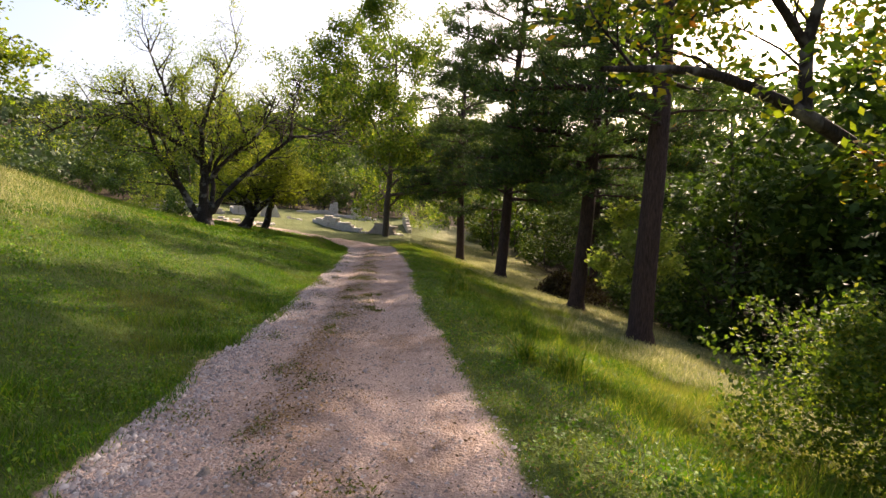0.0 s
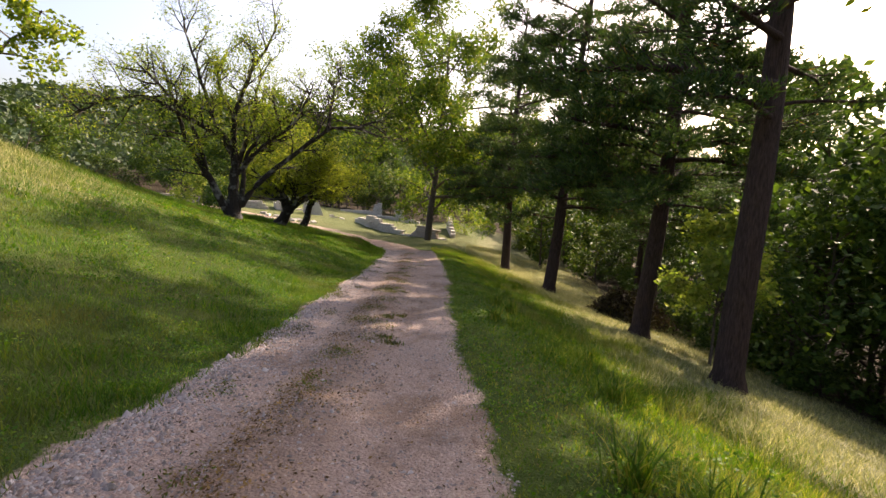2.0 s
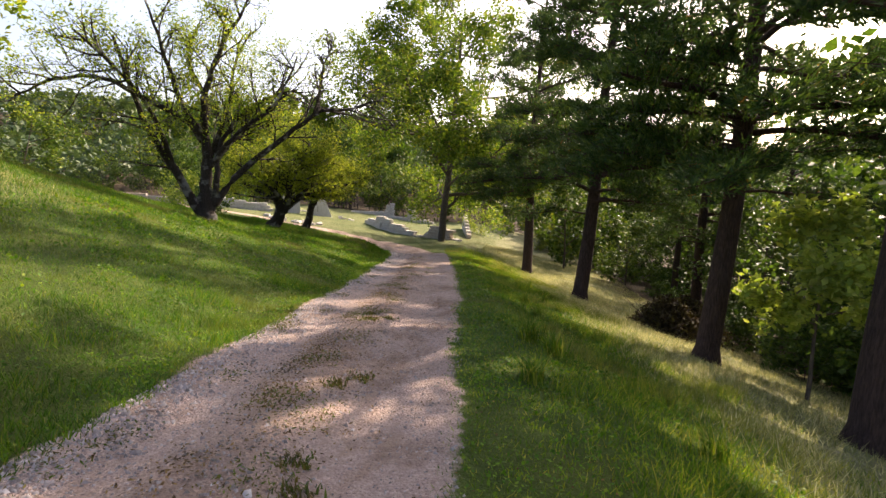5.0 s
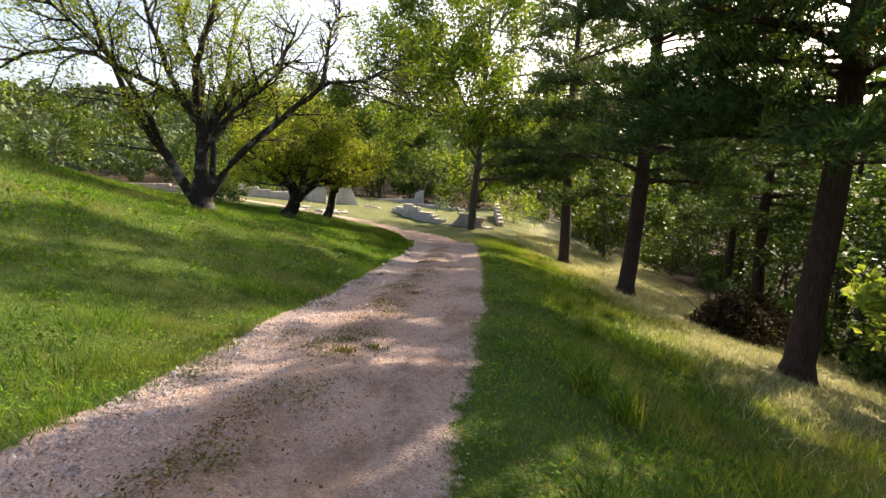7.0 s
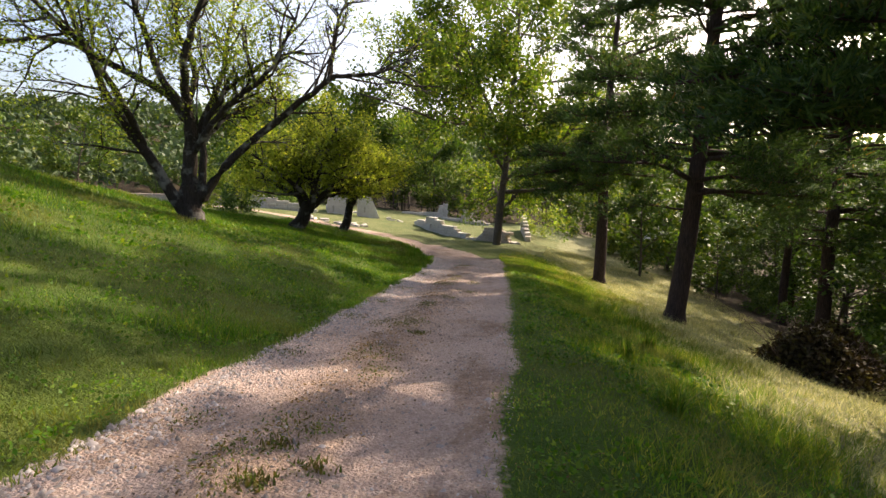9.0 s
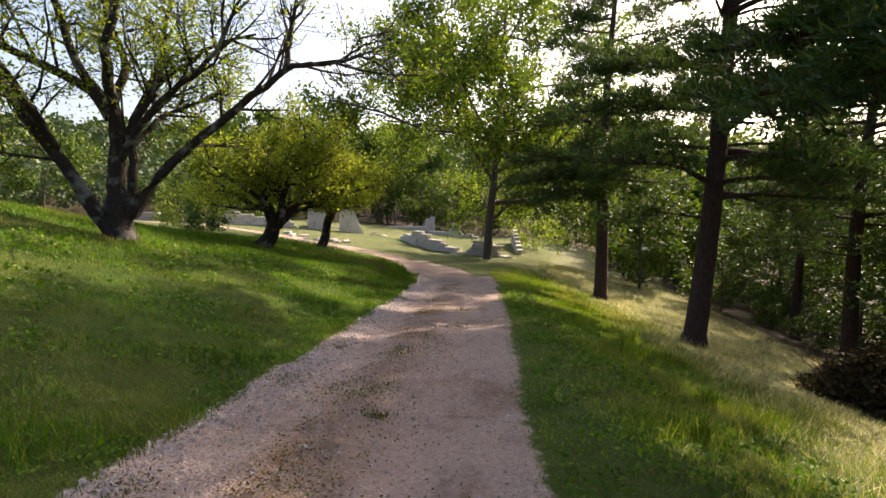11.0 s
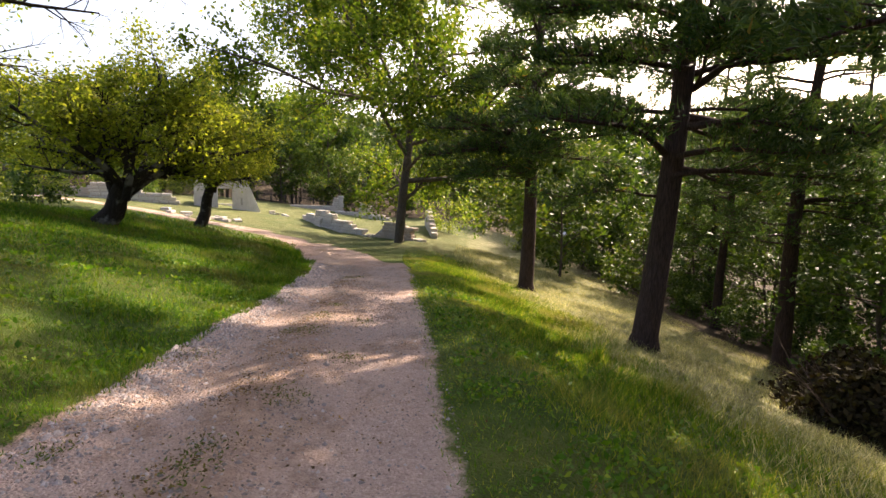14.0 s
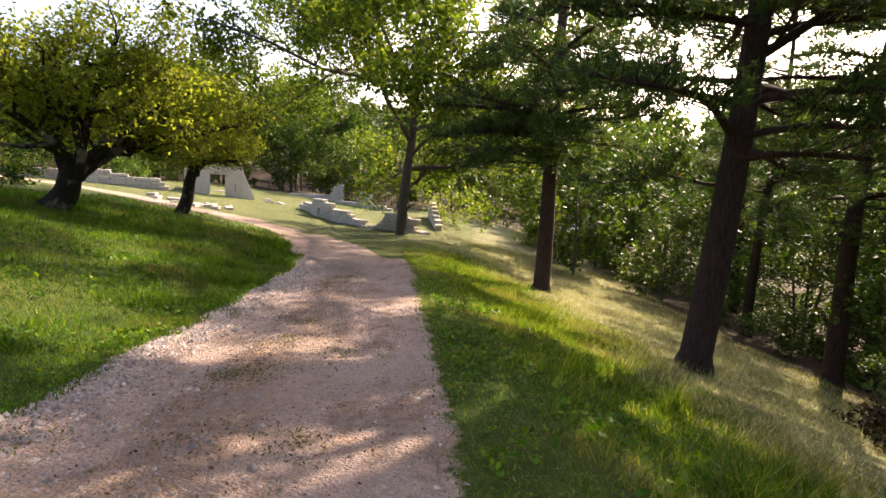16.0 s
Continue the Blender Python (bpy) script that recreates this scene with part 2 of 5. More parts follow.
MORTAR = plain_material("mortar", (0.36, 0.33, 0.29), 0.95)
PLASTER = stone_material("weathered_plaster", [(0.3, (0.42, 0.37, 0.33)), (0.55, (0.55, 0.50, 0.455)), (0.75, (0.66, 0.62, 0.57))], 2.0)
IRON = plain_material("black_iron", (0.02, 0.02, 0.022), 0.6, 0.6)
SHED_WOOD = plain_material("shed_boards", (0.035, 0.026, 0.02), 0.85)
TIN = plain_material("tin_roof", (0.62, 0.60, 0.58), 0.45, 0.3)

# ---- mesh helpers ----


def mesh_from(name, verts, faces, mat, parent=None, label="", smooth_shade=False):
    """verts (n, 3) and faces (m, k) as arrays, linked as one mesh object."""
    v, f = np.asarray(verts, float), np.asarray(faces, int)
    me = bpy.data.meshes.new(name)
    me.vertices.add(len(v))
    me.vertices.foreach_set("co", v.ravel())
    me.loops.add(f.size)
    me.loops.foreach_set("vertex_index", f.ravel())
    me.polygons.add(len(f))
    me.polygons.foreach_set("loop_start", np.arange(0, f.size, f.shape[1]))
    me.materials.append(mat)
    me.update(calc_edges=True)
    if smooth_shade:
        me.polygons.foreach_set("use_smooth", np.ones(len(f), bool))
    ob = new(name, me)
    if parent:
        ob.parent = parent
    if label:
        ob["label"] = label
    return ob


def part(name, bm, mat, parent, label=""):
    me = bpy.data.meshes.new(name)
    bm.to_mesh(me)
    bm.free()
    me.materials.append(mat)
    ob = new(name, me)
    ob.parent = parent
    if label:
        ob["label"] = label
    return ob


def thing(name, m, label, category, group="", kind=""):
    ob = new(name)
    ob.empty_display_size = 0.2
    ob.matrix_world = m
    return tagged(ob, label, category, group, kind)


def unit(v):
    return v / (np.linalg.norm(v, axis=-1, keepdims=True) + 1e-9)


def tube(points, radii, sides):
    """A tapered tube along points."""
    p, r = np.asarray(points, float), np.asarray(radii, float)
    d = unit(np.gradient(p, axis=0))
    ref = np.where(np.abs(d[:, 2:3]) > 0.8, np.array([[1.0, 0, 0]]), np.array([[0, 0, 1.0]]))
    if np.abs(d[:, 2]).mean() > 0.6:
        ref[:] = (1.0, 0.0, 0.0)
    a = unit(np.cross(d, ref))
    b = np.cross(d, a)
    ang = np.arange(sides) / sides * 2 * np.pi
    v = (p[:, None] + r[:, None, None] * (np.cos(ang)[None, :, None] * a[:, None] + np.sin(ang)[None, :, None] * b[:, None])).reshape(-1, 3)
    i, j = np.meshgrid(np.arange(len(p) - 1), np.arange(sides), indexing="ij")
    k = (j + 1) % sides
    f = np.stack([i * sides + j, i * sides + k, (i + 1) * sides + k, (i + 1) * sides + j], -1).reshape(-1, 4)
    return v, f


def joined(pieces):
    vs, fs, n = [], [], 0
    for v, f in pieces:
        vs.append(v)
        fs.append(f + n)
        n += len(v)
    return np.concatenate(vs), np.concatenate(fs)


def leaf_cards(rng, centres, size, spread, flat=0.35, long=1.7):
    """Folded four-cornered leaves scattered about the centres."""
    n = len(centres)
    c = centres + rng.normal(0, spread, (n, 3))
    nrm = unit(rng.normal(0, 1, (n, 3)) + np.array([0, 0, 1.0]) * flat * 3)
    a = unit(np.cross(nrm, rng.normal(0, 1, (n, 3))))
    b = np.cross(nrm, a)
    s = (size * rng.uniform(0.65, 1.35, n))[:, None]
    droop = nrm * s * 0.18
    v = np.stack([c - a * s * long / 2, c - b * s * 0.5 - droop, c + a * s * long / 2 - droop * 0.8, c + b * s * 0.5 - droop], 1).reshape(-1, 3)
    return v, np.arange(4 * n).reshape(n, 4)


def needle_tufts(rng, centres, dirs, length, width, count):
    """Bundles of thin needles that fan out from twig ends."""
    n = len(centres)
    d = unit(np.repeat(dirs, count, 0) + rng.normal(0, 0.75, (n * count, 3)))
    c = np.repeat(centres, count, 0) + rng.normal(0, length * 0.2, (n * count, 3))
    side = unit(np.cross(d, rng.normal(0, 1, d.shape)))
    ln = (length * rng.uniform(0.7, 1.2, n * count))[:, None]
    v = np.stack([c - side * width / 2, c + side * width / 2, c + d * ln], 1).reshape(-1, 3)
    return v, np.arange(3 * n * count).reshape(-1, 3)


def grow(rng, p, d, length, r, level, spec, out):
    """One limb and, from it, its twigs. out takes (level, points, radii)."""
    last = spec["levels"]
    n = 7 if level == 0 else 5 if level == 1 else 4
    pts, dirs = [np.array(p, float)], []
    d = unit(np.array(d, float))
    for i in range(n - 1):
        d = unit(d + rng.normal(0, spec["wobble"], 3) * (0.4 if level == 0 else 1.0) + np.array([0, 0, spec["lift"][min(level, len(spec["lift"]) - 1)]]))
        dirs.append(d)
        pts.append(pts[-1] + d * length / (n - 1))
    pts = np.array(pts)
    rad = r * np.linspace(1, 0.35 if level else 0.25, n)
    out.append((level, pts, rad))
    if level >= last:
        return
    kids = spec["kids"][level]
    lo = spec["bare"] if level == 0 else 0.2
    for i in range(kids):
        f = lo + (1 - lo) * (i + rng.uniform(0.2, 0.9)) / kids
        x = f * (n - 1)
        a = min(int(x), n - 2)
        q = pts[a] + (pts[a + 1] - pts[a]) * (x - a)
        ax = dirs[a]
        side = unit(np.cross(ax, rng.normal(0, 1, 3)))
        ang = radians(rng.uniform(*(spec.get("first_angle", spec["angle"]) if level == 0 else spec["angle"])))
        g = (f - lo) / (1 - lo)
        dome = 0.55 + 0.65 * math.sin(math.pi * (0.15 + 0.8 * g)) if level == 0 else 1.15 - 0.55 * f
        grow(rng, q, ax * math.cos(ang) + side * math.sin(ang), length * spec["ratio"][level] * dome * rng.uniform(0.75, 1.2), r * (1 - 0.65 * f) * 0.62, level + 1, spec, out)


def tree_from(name, limbs, m, bark, leaf, label, category, rng, leaves, size, spread, leaf_levels, group="", whole=False, flat=0.35, clear=0.0, stem_levels=2):
    """A tree from its limbs: a trunk, its main limbs and a crown of leaves."""
    t = thing(name, m, label, category, group)
    sides = {0: 8, 1: 4, 2: 3, 3: 3, 4: 3} if whole else {0: 10, 1: 7, 2: 4, 3: 3, 4: 3}
    stem = [tube(p, r, sides[lv]) for lv, p, r in limbs if lv <= (stem_levels if whole else 0)]
    mesh_from("trunk", *joined(stem), bark, t, "", True)
    if not whole:
        rest, current = [], []
        for lv, p, r in limbs:
            if lv == 0:
                continue
            if lv == 1 and current:
                rest.append(current)
                current = []
            current.append(tube(p, r, sides[lv]))
        if current:
            rest.append(current)
        for piece in rest:
            mesh_from("limb", *joined(piece), bark, t, "", True)
    cand = np.concatenate([p[1:] for lv, p, r in limbs if lv >= leaf_levels])
    cand = cand[cand[:, 2] > clear]
    pick = cand[rng.integers(0, len(cand), leaves)]
    mesh_from("crown", *leaf_cards(rng, pick, size, spread, flat), leaf, t)
    return t


def ground_at(x, y, sink=0.0):
    return float(land(x, y)) - sink
# ---- the lie of the land ----
def smooth(a, b, v):
    s = np.clip((v - a) / (b - a), 0.0, 1.0)
    return s * s * (3 - 2 * s)


def left_edge(y):
    return np.interp(y, [-30, 0, 3, 5.5, 9, 12.5, 15, 19, 23, 26, 31, 36, 44, 50, 58, 70],
                     [-1.9, -2.0, -2.25, -2.6, -2.9, -3.3, -3.6, -4.1, -4.5, -5.0, -5.7, -6.5, -8.4, -10.0, -12.0, -12.0])


def right_edge(y):
    return np.interp(y, [-30, 0, 3, 6.7, 10, 15.3, 19, 24, 29, 35, 47, 52, 58, 70],
                     [0.9, 0.8, 0.55, 0.1, -0.4, -0.85, -1.15, -1.6, -2.2, -2.9, -4.5, -4.9, -5.2, -5.0])


def road_height(y):
    return np.interp(y, [-200, -40, 0, 20, 40, 48, 55, 62, 76, 92, 140], [14, 3.2, -0.12, -1.78, -3.42, -4.0, -4.35, -4.5, -4.4, -4.6, -7.0])


def land(x, y):
    """Height of the ground at x, y (arrays)."""
    x, y = np.asarray(x, float), np.asarray(y, float)
    z = road_height(y)
    dl = np.maximum(left_edge(y) - x, 0)
    k = np.interp(y, [0, 10, 18, 28, 38, 50, 60, 90], [0.24, 0.24, 0.26, 0.205, 0.18, 0.165, 0.115, 0.09])
    reach = np.interp(y, [0, 25, 38, 47, 60], [11.0, 10.5, 8.5, 6.5, 18.0])
    steep = np.interp(y, [0, 16, 24, 34], [0.22, 0.16, 0.08, 0.0])
    rise = k * np.where(dl < reach, dl, reach + 6 * (1 - np.exp(-np.maximum(dl - reach, 0) / 6)))
    rise = rise + steep * 6 * (smooth(2.5, 16, dl))
    rise = rise * smooth(-0.6, 2.2, dl) - 0.05 * np.exp(-((dl - 0.5) / 0.4) ** 2)
    fall_away = smooth(45, 90, dl) * np.interp(y, [0, 40, 70], [6.0, 5.0, 3.0])
    dr = np.maximum(x - right_edge(y) - 0.6, 0)
    s = np.interp(y, [0, 20, 35, 45, 58, 75], [0.31, 0.30, 0.27, 0.23, 0.20, 0.20])
    drop = s * np.where(dr < 26, dr, 26 + 14 * (1 - np.exp(-np.maximum(dr - 26, 0) / 14)))
    drop = drop * smooth(-1.2, 1.6, dr)
    z = z + rise - fall_away - drop
    z = z + 0.38 * np.exp(-((x + 9.3) / 1.2) ** 2 - ((y - 40.2) / 1.7) ** 2)
    far = np.hypot(x + 8, y - 35)
    hills = 40 * smooth(90, 330, far) + 10 * smooth(300, 900, far)
    hills = hills * (0.9 + 0.22 * np.sin(x * 0.011 + 1.0) * np.cos(y * 0.009 - 0.4))
    return z + hills + 0.03 * np.sin(x * 1.7 + y * 0.6) * np.sin(y * 1.1 - x * 0.4) * smooth(0, 2, dl + dr)

# ---- ground and road ----
BEND = np.array([(-6.5, 42), (-8.4, 48), (-12.0, 54.2), (-17.5, 57.2), (-24, 58.5), (-34, 58.5), (-70, 57)], float)


def bend_distance(x, y):
    best = np.full(np.shape(x), 1e6)
    for a, b in zip(BEND[:-1], BEND[1:]):
        ab = b - a
        s = np.clip(((x - a[0]) * ab[0] + (y - a[1]) * ab[1]) / (ab @ ab), 0, 1)
        best = np.minimum(best, np.hypot(x - a[0] - s * ab[0], y - a[1] - s * ab[1]))
    return best


def gravel_weight(x, y):
    inside = np.minimum(x - left_edge(y), right_edge(y) - x)
    inside = inside + 0.09 * np.sin(y * 0.83 + 0.4) * np.sin(y * 2.1 + x * 0.7) * smooth(0.3, 0.0, (x - left_edge(y)) / (right_edge(y) - left_edge(y))) + 0.06 * np.sin(y * 1.3 + x) * np.sin(y * 0.53 + 1) + 0.04 * np.sin(y * 4.7 + 2 * x) * np.sin(y * 2.9 - x)
    near = smooth(-0.3, 0.3, inside) * (1 - smooth(42, 45, y))
    return np.maximum(near, smooth(2.1, 1.5, bend_distance(x, y)) * smooth(40, 43, y))


def centre_weight(x, y):
    f = (x - left_edge(y)) / (right_edge(y) - left_edge(y))
    return np.exp(-((f - 0.46) / 0.13) ** 2) * (1 - smooth(40, 46, y))


def dry_weight(x, y):
    dr, dl = x - right_edge(y), left_edge(y) - x
    right = smooth(2.6, 5.0, dr) * (1 - smooth(14, 20, dr))
    left = smooth(5.0, 8.5, dl) * (1 - smooth(14, 22, y))
    terrace = 0.40 * smooth(46, 58, y)
    return np.clip(np.maximum(np.maximum(right, left), terrace), 0, 1)


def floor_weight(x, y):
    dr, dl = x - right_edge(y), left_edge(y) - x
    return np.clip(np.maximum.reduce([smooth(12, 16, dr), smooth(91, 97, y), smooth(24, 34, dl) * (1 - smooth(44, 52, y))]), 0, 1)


def spaced(lo, hi, step, far, growth):
    out, s, at = [], step, lo
    while at > -far:
        s *= growth
        at -= s
        out.append(at)
    mid, up = list(np.arange(lo, hi, step)), []
    at, s = mid[-1], step
    while at < far:
        s *= growth
        at += s
        up.append(at)
    return np.array(out[::-1] + mid + up)


def surface(x, y):
    """The land with the lane's crown and ruts on it."""
    g, c = gravel_weight(x, y), centre_weight(x, y)
    f = (x - left_edge(y)) / (right_edge(y) - left_edge(y))
    ruts = np.exp(-((f - 0.24) / 0.1) ** 2) + np.exp(-((f - 0.74) / 0.12) ** 2)
    rough = np.sin(x * 9 + np.sin(y * 5)) * np.sin(y * 7.3 + x * 2.1)
    return land(x, y) + g * (0.03 * c - 0.035 * ruts + 0.008 * rough)


def build_ground():
    gx, gy = spaced(-7.0, 3.5, 0.17, 1600, 1.09), spaced(-2.0, 40.0, 0.22, 1600, 1.09)
    X, Y = np.meshgrid(gx, gy)
    Z = surface(X, Y)
    g, c = gravel_weight(X, Y), centre_weight(X, Y)
    V = np.stack([X, Y, Z], -1).reshape(-1, 3)
    ny, nx = X.shape
    i, j = np.meshgrid(np.arange(ny - 1), np.arange(nx - 1), indexing="ij")
    a = (i * nx + j).ravel()
    F = np.stack([a, a + 1, a + nx + 1, a + nx], 1)
    on_road = g.reshape(-1)[F].mean(1) > 0.35
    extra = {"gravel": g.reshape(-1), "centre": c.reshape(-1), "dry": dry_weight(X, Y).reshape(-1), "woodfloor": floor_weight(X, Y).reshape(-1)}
    for name, sel, label, cat in (("ground", ~on_road, "grassy hillside turf of green and straw-coloured grass", "ground"),
                                  ("road", on_road, "worn pinkish gravel lane with a soil crown and ruts", "road")):
        used = np.unique(F[sel])
        back = np.zeros(len(V), int)
        back[used] = np.arange(len(used))
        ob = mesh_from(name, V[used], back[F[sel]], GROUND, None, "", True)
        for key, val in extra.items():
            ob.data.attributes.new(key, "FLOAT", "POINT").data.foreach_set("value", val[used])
        tagged(ob, label, cat, "", "structure")


build_ground()

# ---- trees ----
rng = np.random.default_rng(7)


def pine(x, y, height, girth, lean, seed, first=5.5, reach=4.6, label="", big_limbs=(), tufts=6, needles=9, gap=1.0, skirts=(), thin_above=14.0):
    """A tall pine: straight trunk, level whorls of branches with needle tufts."""
    r = np.random.default_rng(seed)
    t = thing("pine_tree", pose(x, y, ground_at(x, y, 0.15)), label, "tree", "pines along the lane")
    n = 14
    hs = np.linspace(0, height, n)
    px = lean * hs + 0.12 * np.sin(hs * 0.35 + seed)
    py = 0.10 * np.sin(hs * 0.3 + seed * 2)
    rad = girth * (1 - hs / height * 0.85)
    rad[0] *= 1.45
    pts = np.stack([px - px[0], py - py[0], hs], 1)
    pts = np.insert(pts, 1, pts[0] * 0.7 + pts[1] * 0.3, 0)
    rad = np.insert(rad, 1, rad[1] * 1.06)
    mesh_from("trunk", *tube(pts, rad, 14), PINE_BARK, t, "", True)
    cent, dirs = [], []
    starts = []
    h = first
    while h < height - 0.6:
        for k in range(r.integers(2, 5)):
            starts.append((h + r.uniform(-0.3, 0.3), r.uniform(0, 2 * math.pi), None))
        h += r.uniform(0.4, 0.75) * (gap if h < first + 2.6 else 0.85 if h < thin_above else 2.4)
    for hb, az, ln in big_limbs:
        starts.append((hb, az, ln))
    for lo, hi, count, a0, a1 in skirts:
        for k in range(count):
            starts.append((lo + (hi - lo) * (k + r.uniform(0, 1)) / count, r.uniform(a0, a1), reach * r.uniform(0.75, 1.05)))
    for hb, az, ln in starts:
        base = np.array([np.interp(hb, pts[:, 2], pts[:, 0]), np.interp(hb, pts[:, 2], pts[:, 1]), hb])
        up = max(0.0, (hb - first) / max(height - first, 1))
        length = ln or reach * (1 - 0.75 * up ** 1.4) * r.uniform(0.6, 1.15)
        d0 = np.array([math.cos(az), math.sin(az), 0.10 + 0.3 * up + r.uniform(-0.12, 0.16)])
        m = 7
        s = np.linspace(0, 1, m)
        side = np.array([-math.sin(az), math.cos(az), 0])
        bp = base + d0 * length * s[:, None] + side * (0.22 * np.sin(s * 4 + hb) * length * 0.25)[:, None] + np.array([0, 0, 1]) * (-0.16 * length * s ** 2 + 0.05 * np.sin(s * 9 + az))[:, None]
        thick = 0.17 if ln and ln > 5.1 and hb < 8 else 0.055 if ln else 0.035 + 0.014 * length
        pieces = [tube(bp, thick * (1 - 0.82 * s), 6)]
        for q in range(int(5 + length * 4.2)):
            f = 0.22 + 0.78 * (q + r.uniform(0, 1)) / int(5 + length * 4.2)
            at = base * 0 + np.array([np.interp(f, s, bp[:, c]) for c in range(3)])
            sgn = -1 if q % 2 else 1
            td = unit(unit(d0) * 0.75 + side * sgn * r.uniform(0.5, 1.1) + np.array([0, 0, r.uniform(-0.12, 0.32)]))
            tl = (0.38 + 0.30 * length * (1 - f)) * r.uniform(0.6, 1.2)
            tp = at + td * tl * np.linspace(0, 1, 3)[:, None] + np.array([0, 0, 0.06]) * np.array([0, 0.6, 1.4])[:, None]
            pieces.append(tube(tp, np.array([0.014, 0.01, 0.005]) * (1 + 0.15 * length), 3))
            if r.uniform() < 0.12:
                continue
            for u in np.linspace(0.25, 1.0, tufts):
                cent.append(at + td * tl * u + r.normal(0, 0.17, 3))
                dirs.append(td + np.array([0, 0, 0.35]))
        mesh_from("limb", *joined(pieces), PINE_BARK, t, "", True)
    cent, dirs = np.array(cent), np.array(dirs)
    mesh_from("crown", *needle_tufts(r, cent, dirs, 0.28, 0.048, needles), NEEDLES, t, "dark green needle tufts")
    return t


PINE_A = pine(6.36, 17.0, 24, 0.39, 0.00, 11, 7.0, 5.2, "tall dark pine with reddish furrowed bark on the grassy bank", ((7.7, math.pi * 1.02, 5.2), (7.3, -0.2, 3.4), (9.4, 1.9, 4.6), (10.6, 1.3, 4.8)), 6, 9, 2.2, skirts=((11.5, 15, 8, 0, 6.28),), thin_above=7.5)
PINE_B = pine(5.94, 23.6, 24, 0.345, 0.05, 12, 6.0, 5.2, "tall pine leaning slightly, with level drooping needle sprays", ((6.6, 2.9, 4.4), (7.2, -1.8, 5.0), (8.4, -2.4, 5.2), (7.8, -0.6, 4.6), (5.4, -2.0, 4.0), (5.8, -2.7, 4.2), (6.2, 0.2, 4.6), (5.2, -0.3, 4.2)), 6, 9, 1.5, skirts=((5.4, 8.6, 10, 2.6, 5.2), (11.5, 15.5, 11, 0, 6.28)), thin_above=9.5)
PINE_C = pine(3.82, 35.4, 23, 0.38, 0.07, 13, 5.5, 5.6, "tall leaning pine with broad dark plates of needles", ((6.8, 0.3, 5.5), (4.6, 3.4, 3.6), (7.0, -0.5, 5.0)), 6, 9, 1.6, ((7.4, 10.0, 6, 1.5, 4.7), (10, 15.5, 24, 0, 6.28)), 9.5)
PINE_D = pine(1.48, 45.1, 20, 0.36, 0.02, 14, 5.6, 5.2, "pine with a slim trunk above golden grass", ((5.5, 2.5, 4.8),), 6, 8, 1.2, ((5.6, 8.0, 5, 1.5, 4.7), (7.8, 16.5, 17, 0, 6.28)), 10.0)
PINE_E = pine(12.2, 42.6, 22, 0.36, 0.03, 15, 6.0, 4.0, "dark pine lower down the wooded bank", (), 5, 5, 1.5, ((5.0, 10.0, 8, 0, 6.28),))
pine(13.6, 51.5, 20, 0.28, 0.02, 16, 6.5, 3.8, "slim pine at the edge of the wood", (), 4, 6)
for px, py, turn, size in ((29.5, 40.0, 160, 1.0), (23.0, 55.0, 20, 0.95), (18.0, 62.0, 90, 0.95)):
    copy_thing(PINE_E, pose(px, py, ground_at(px, py, 0.15), 0, 0, turn) @ Matrix.Scale(size, 4))


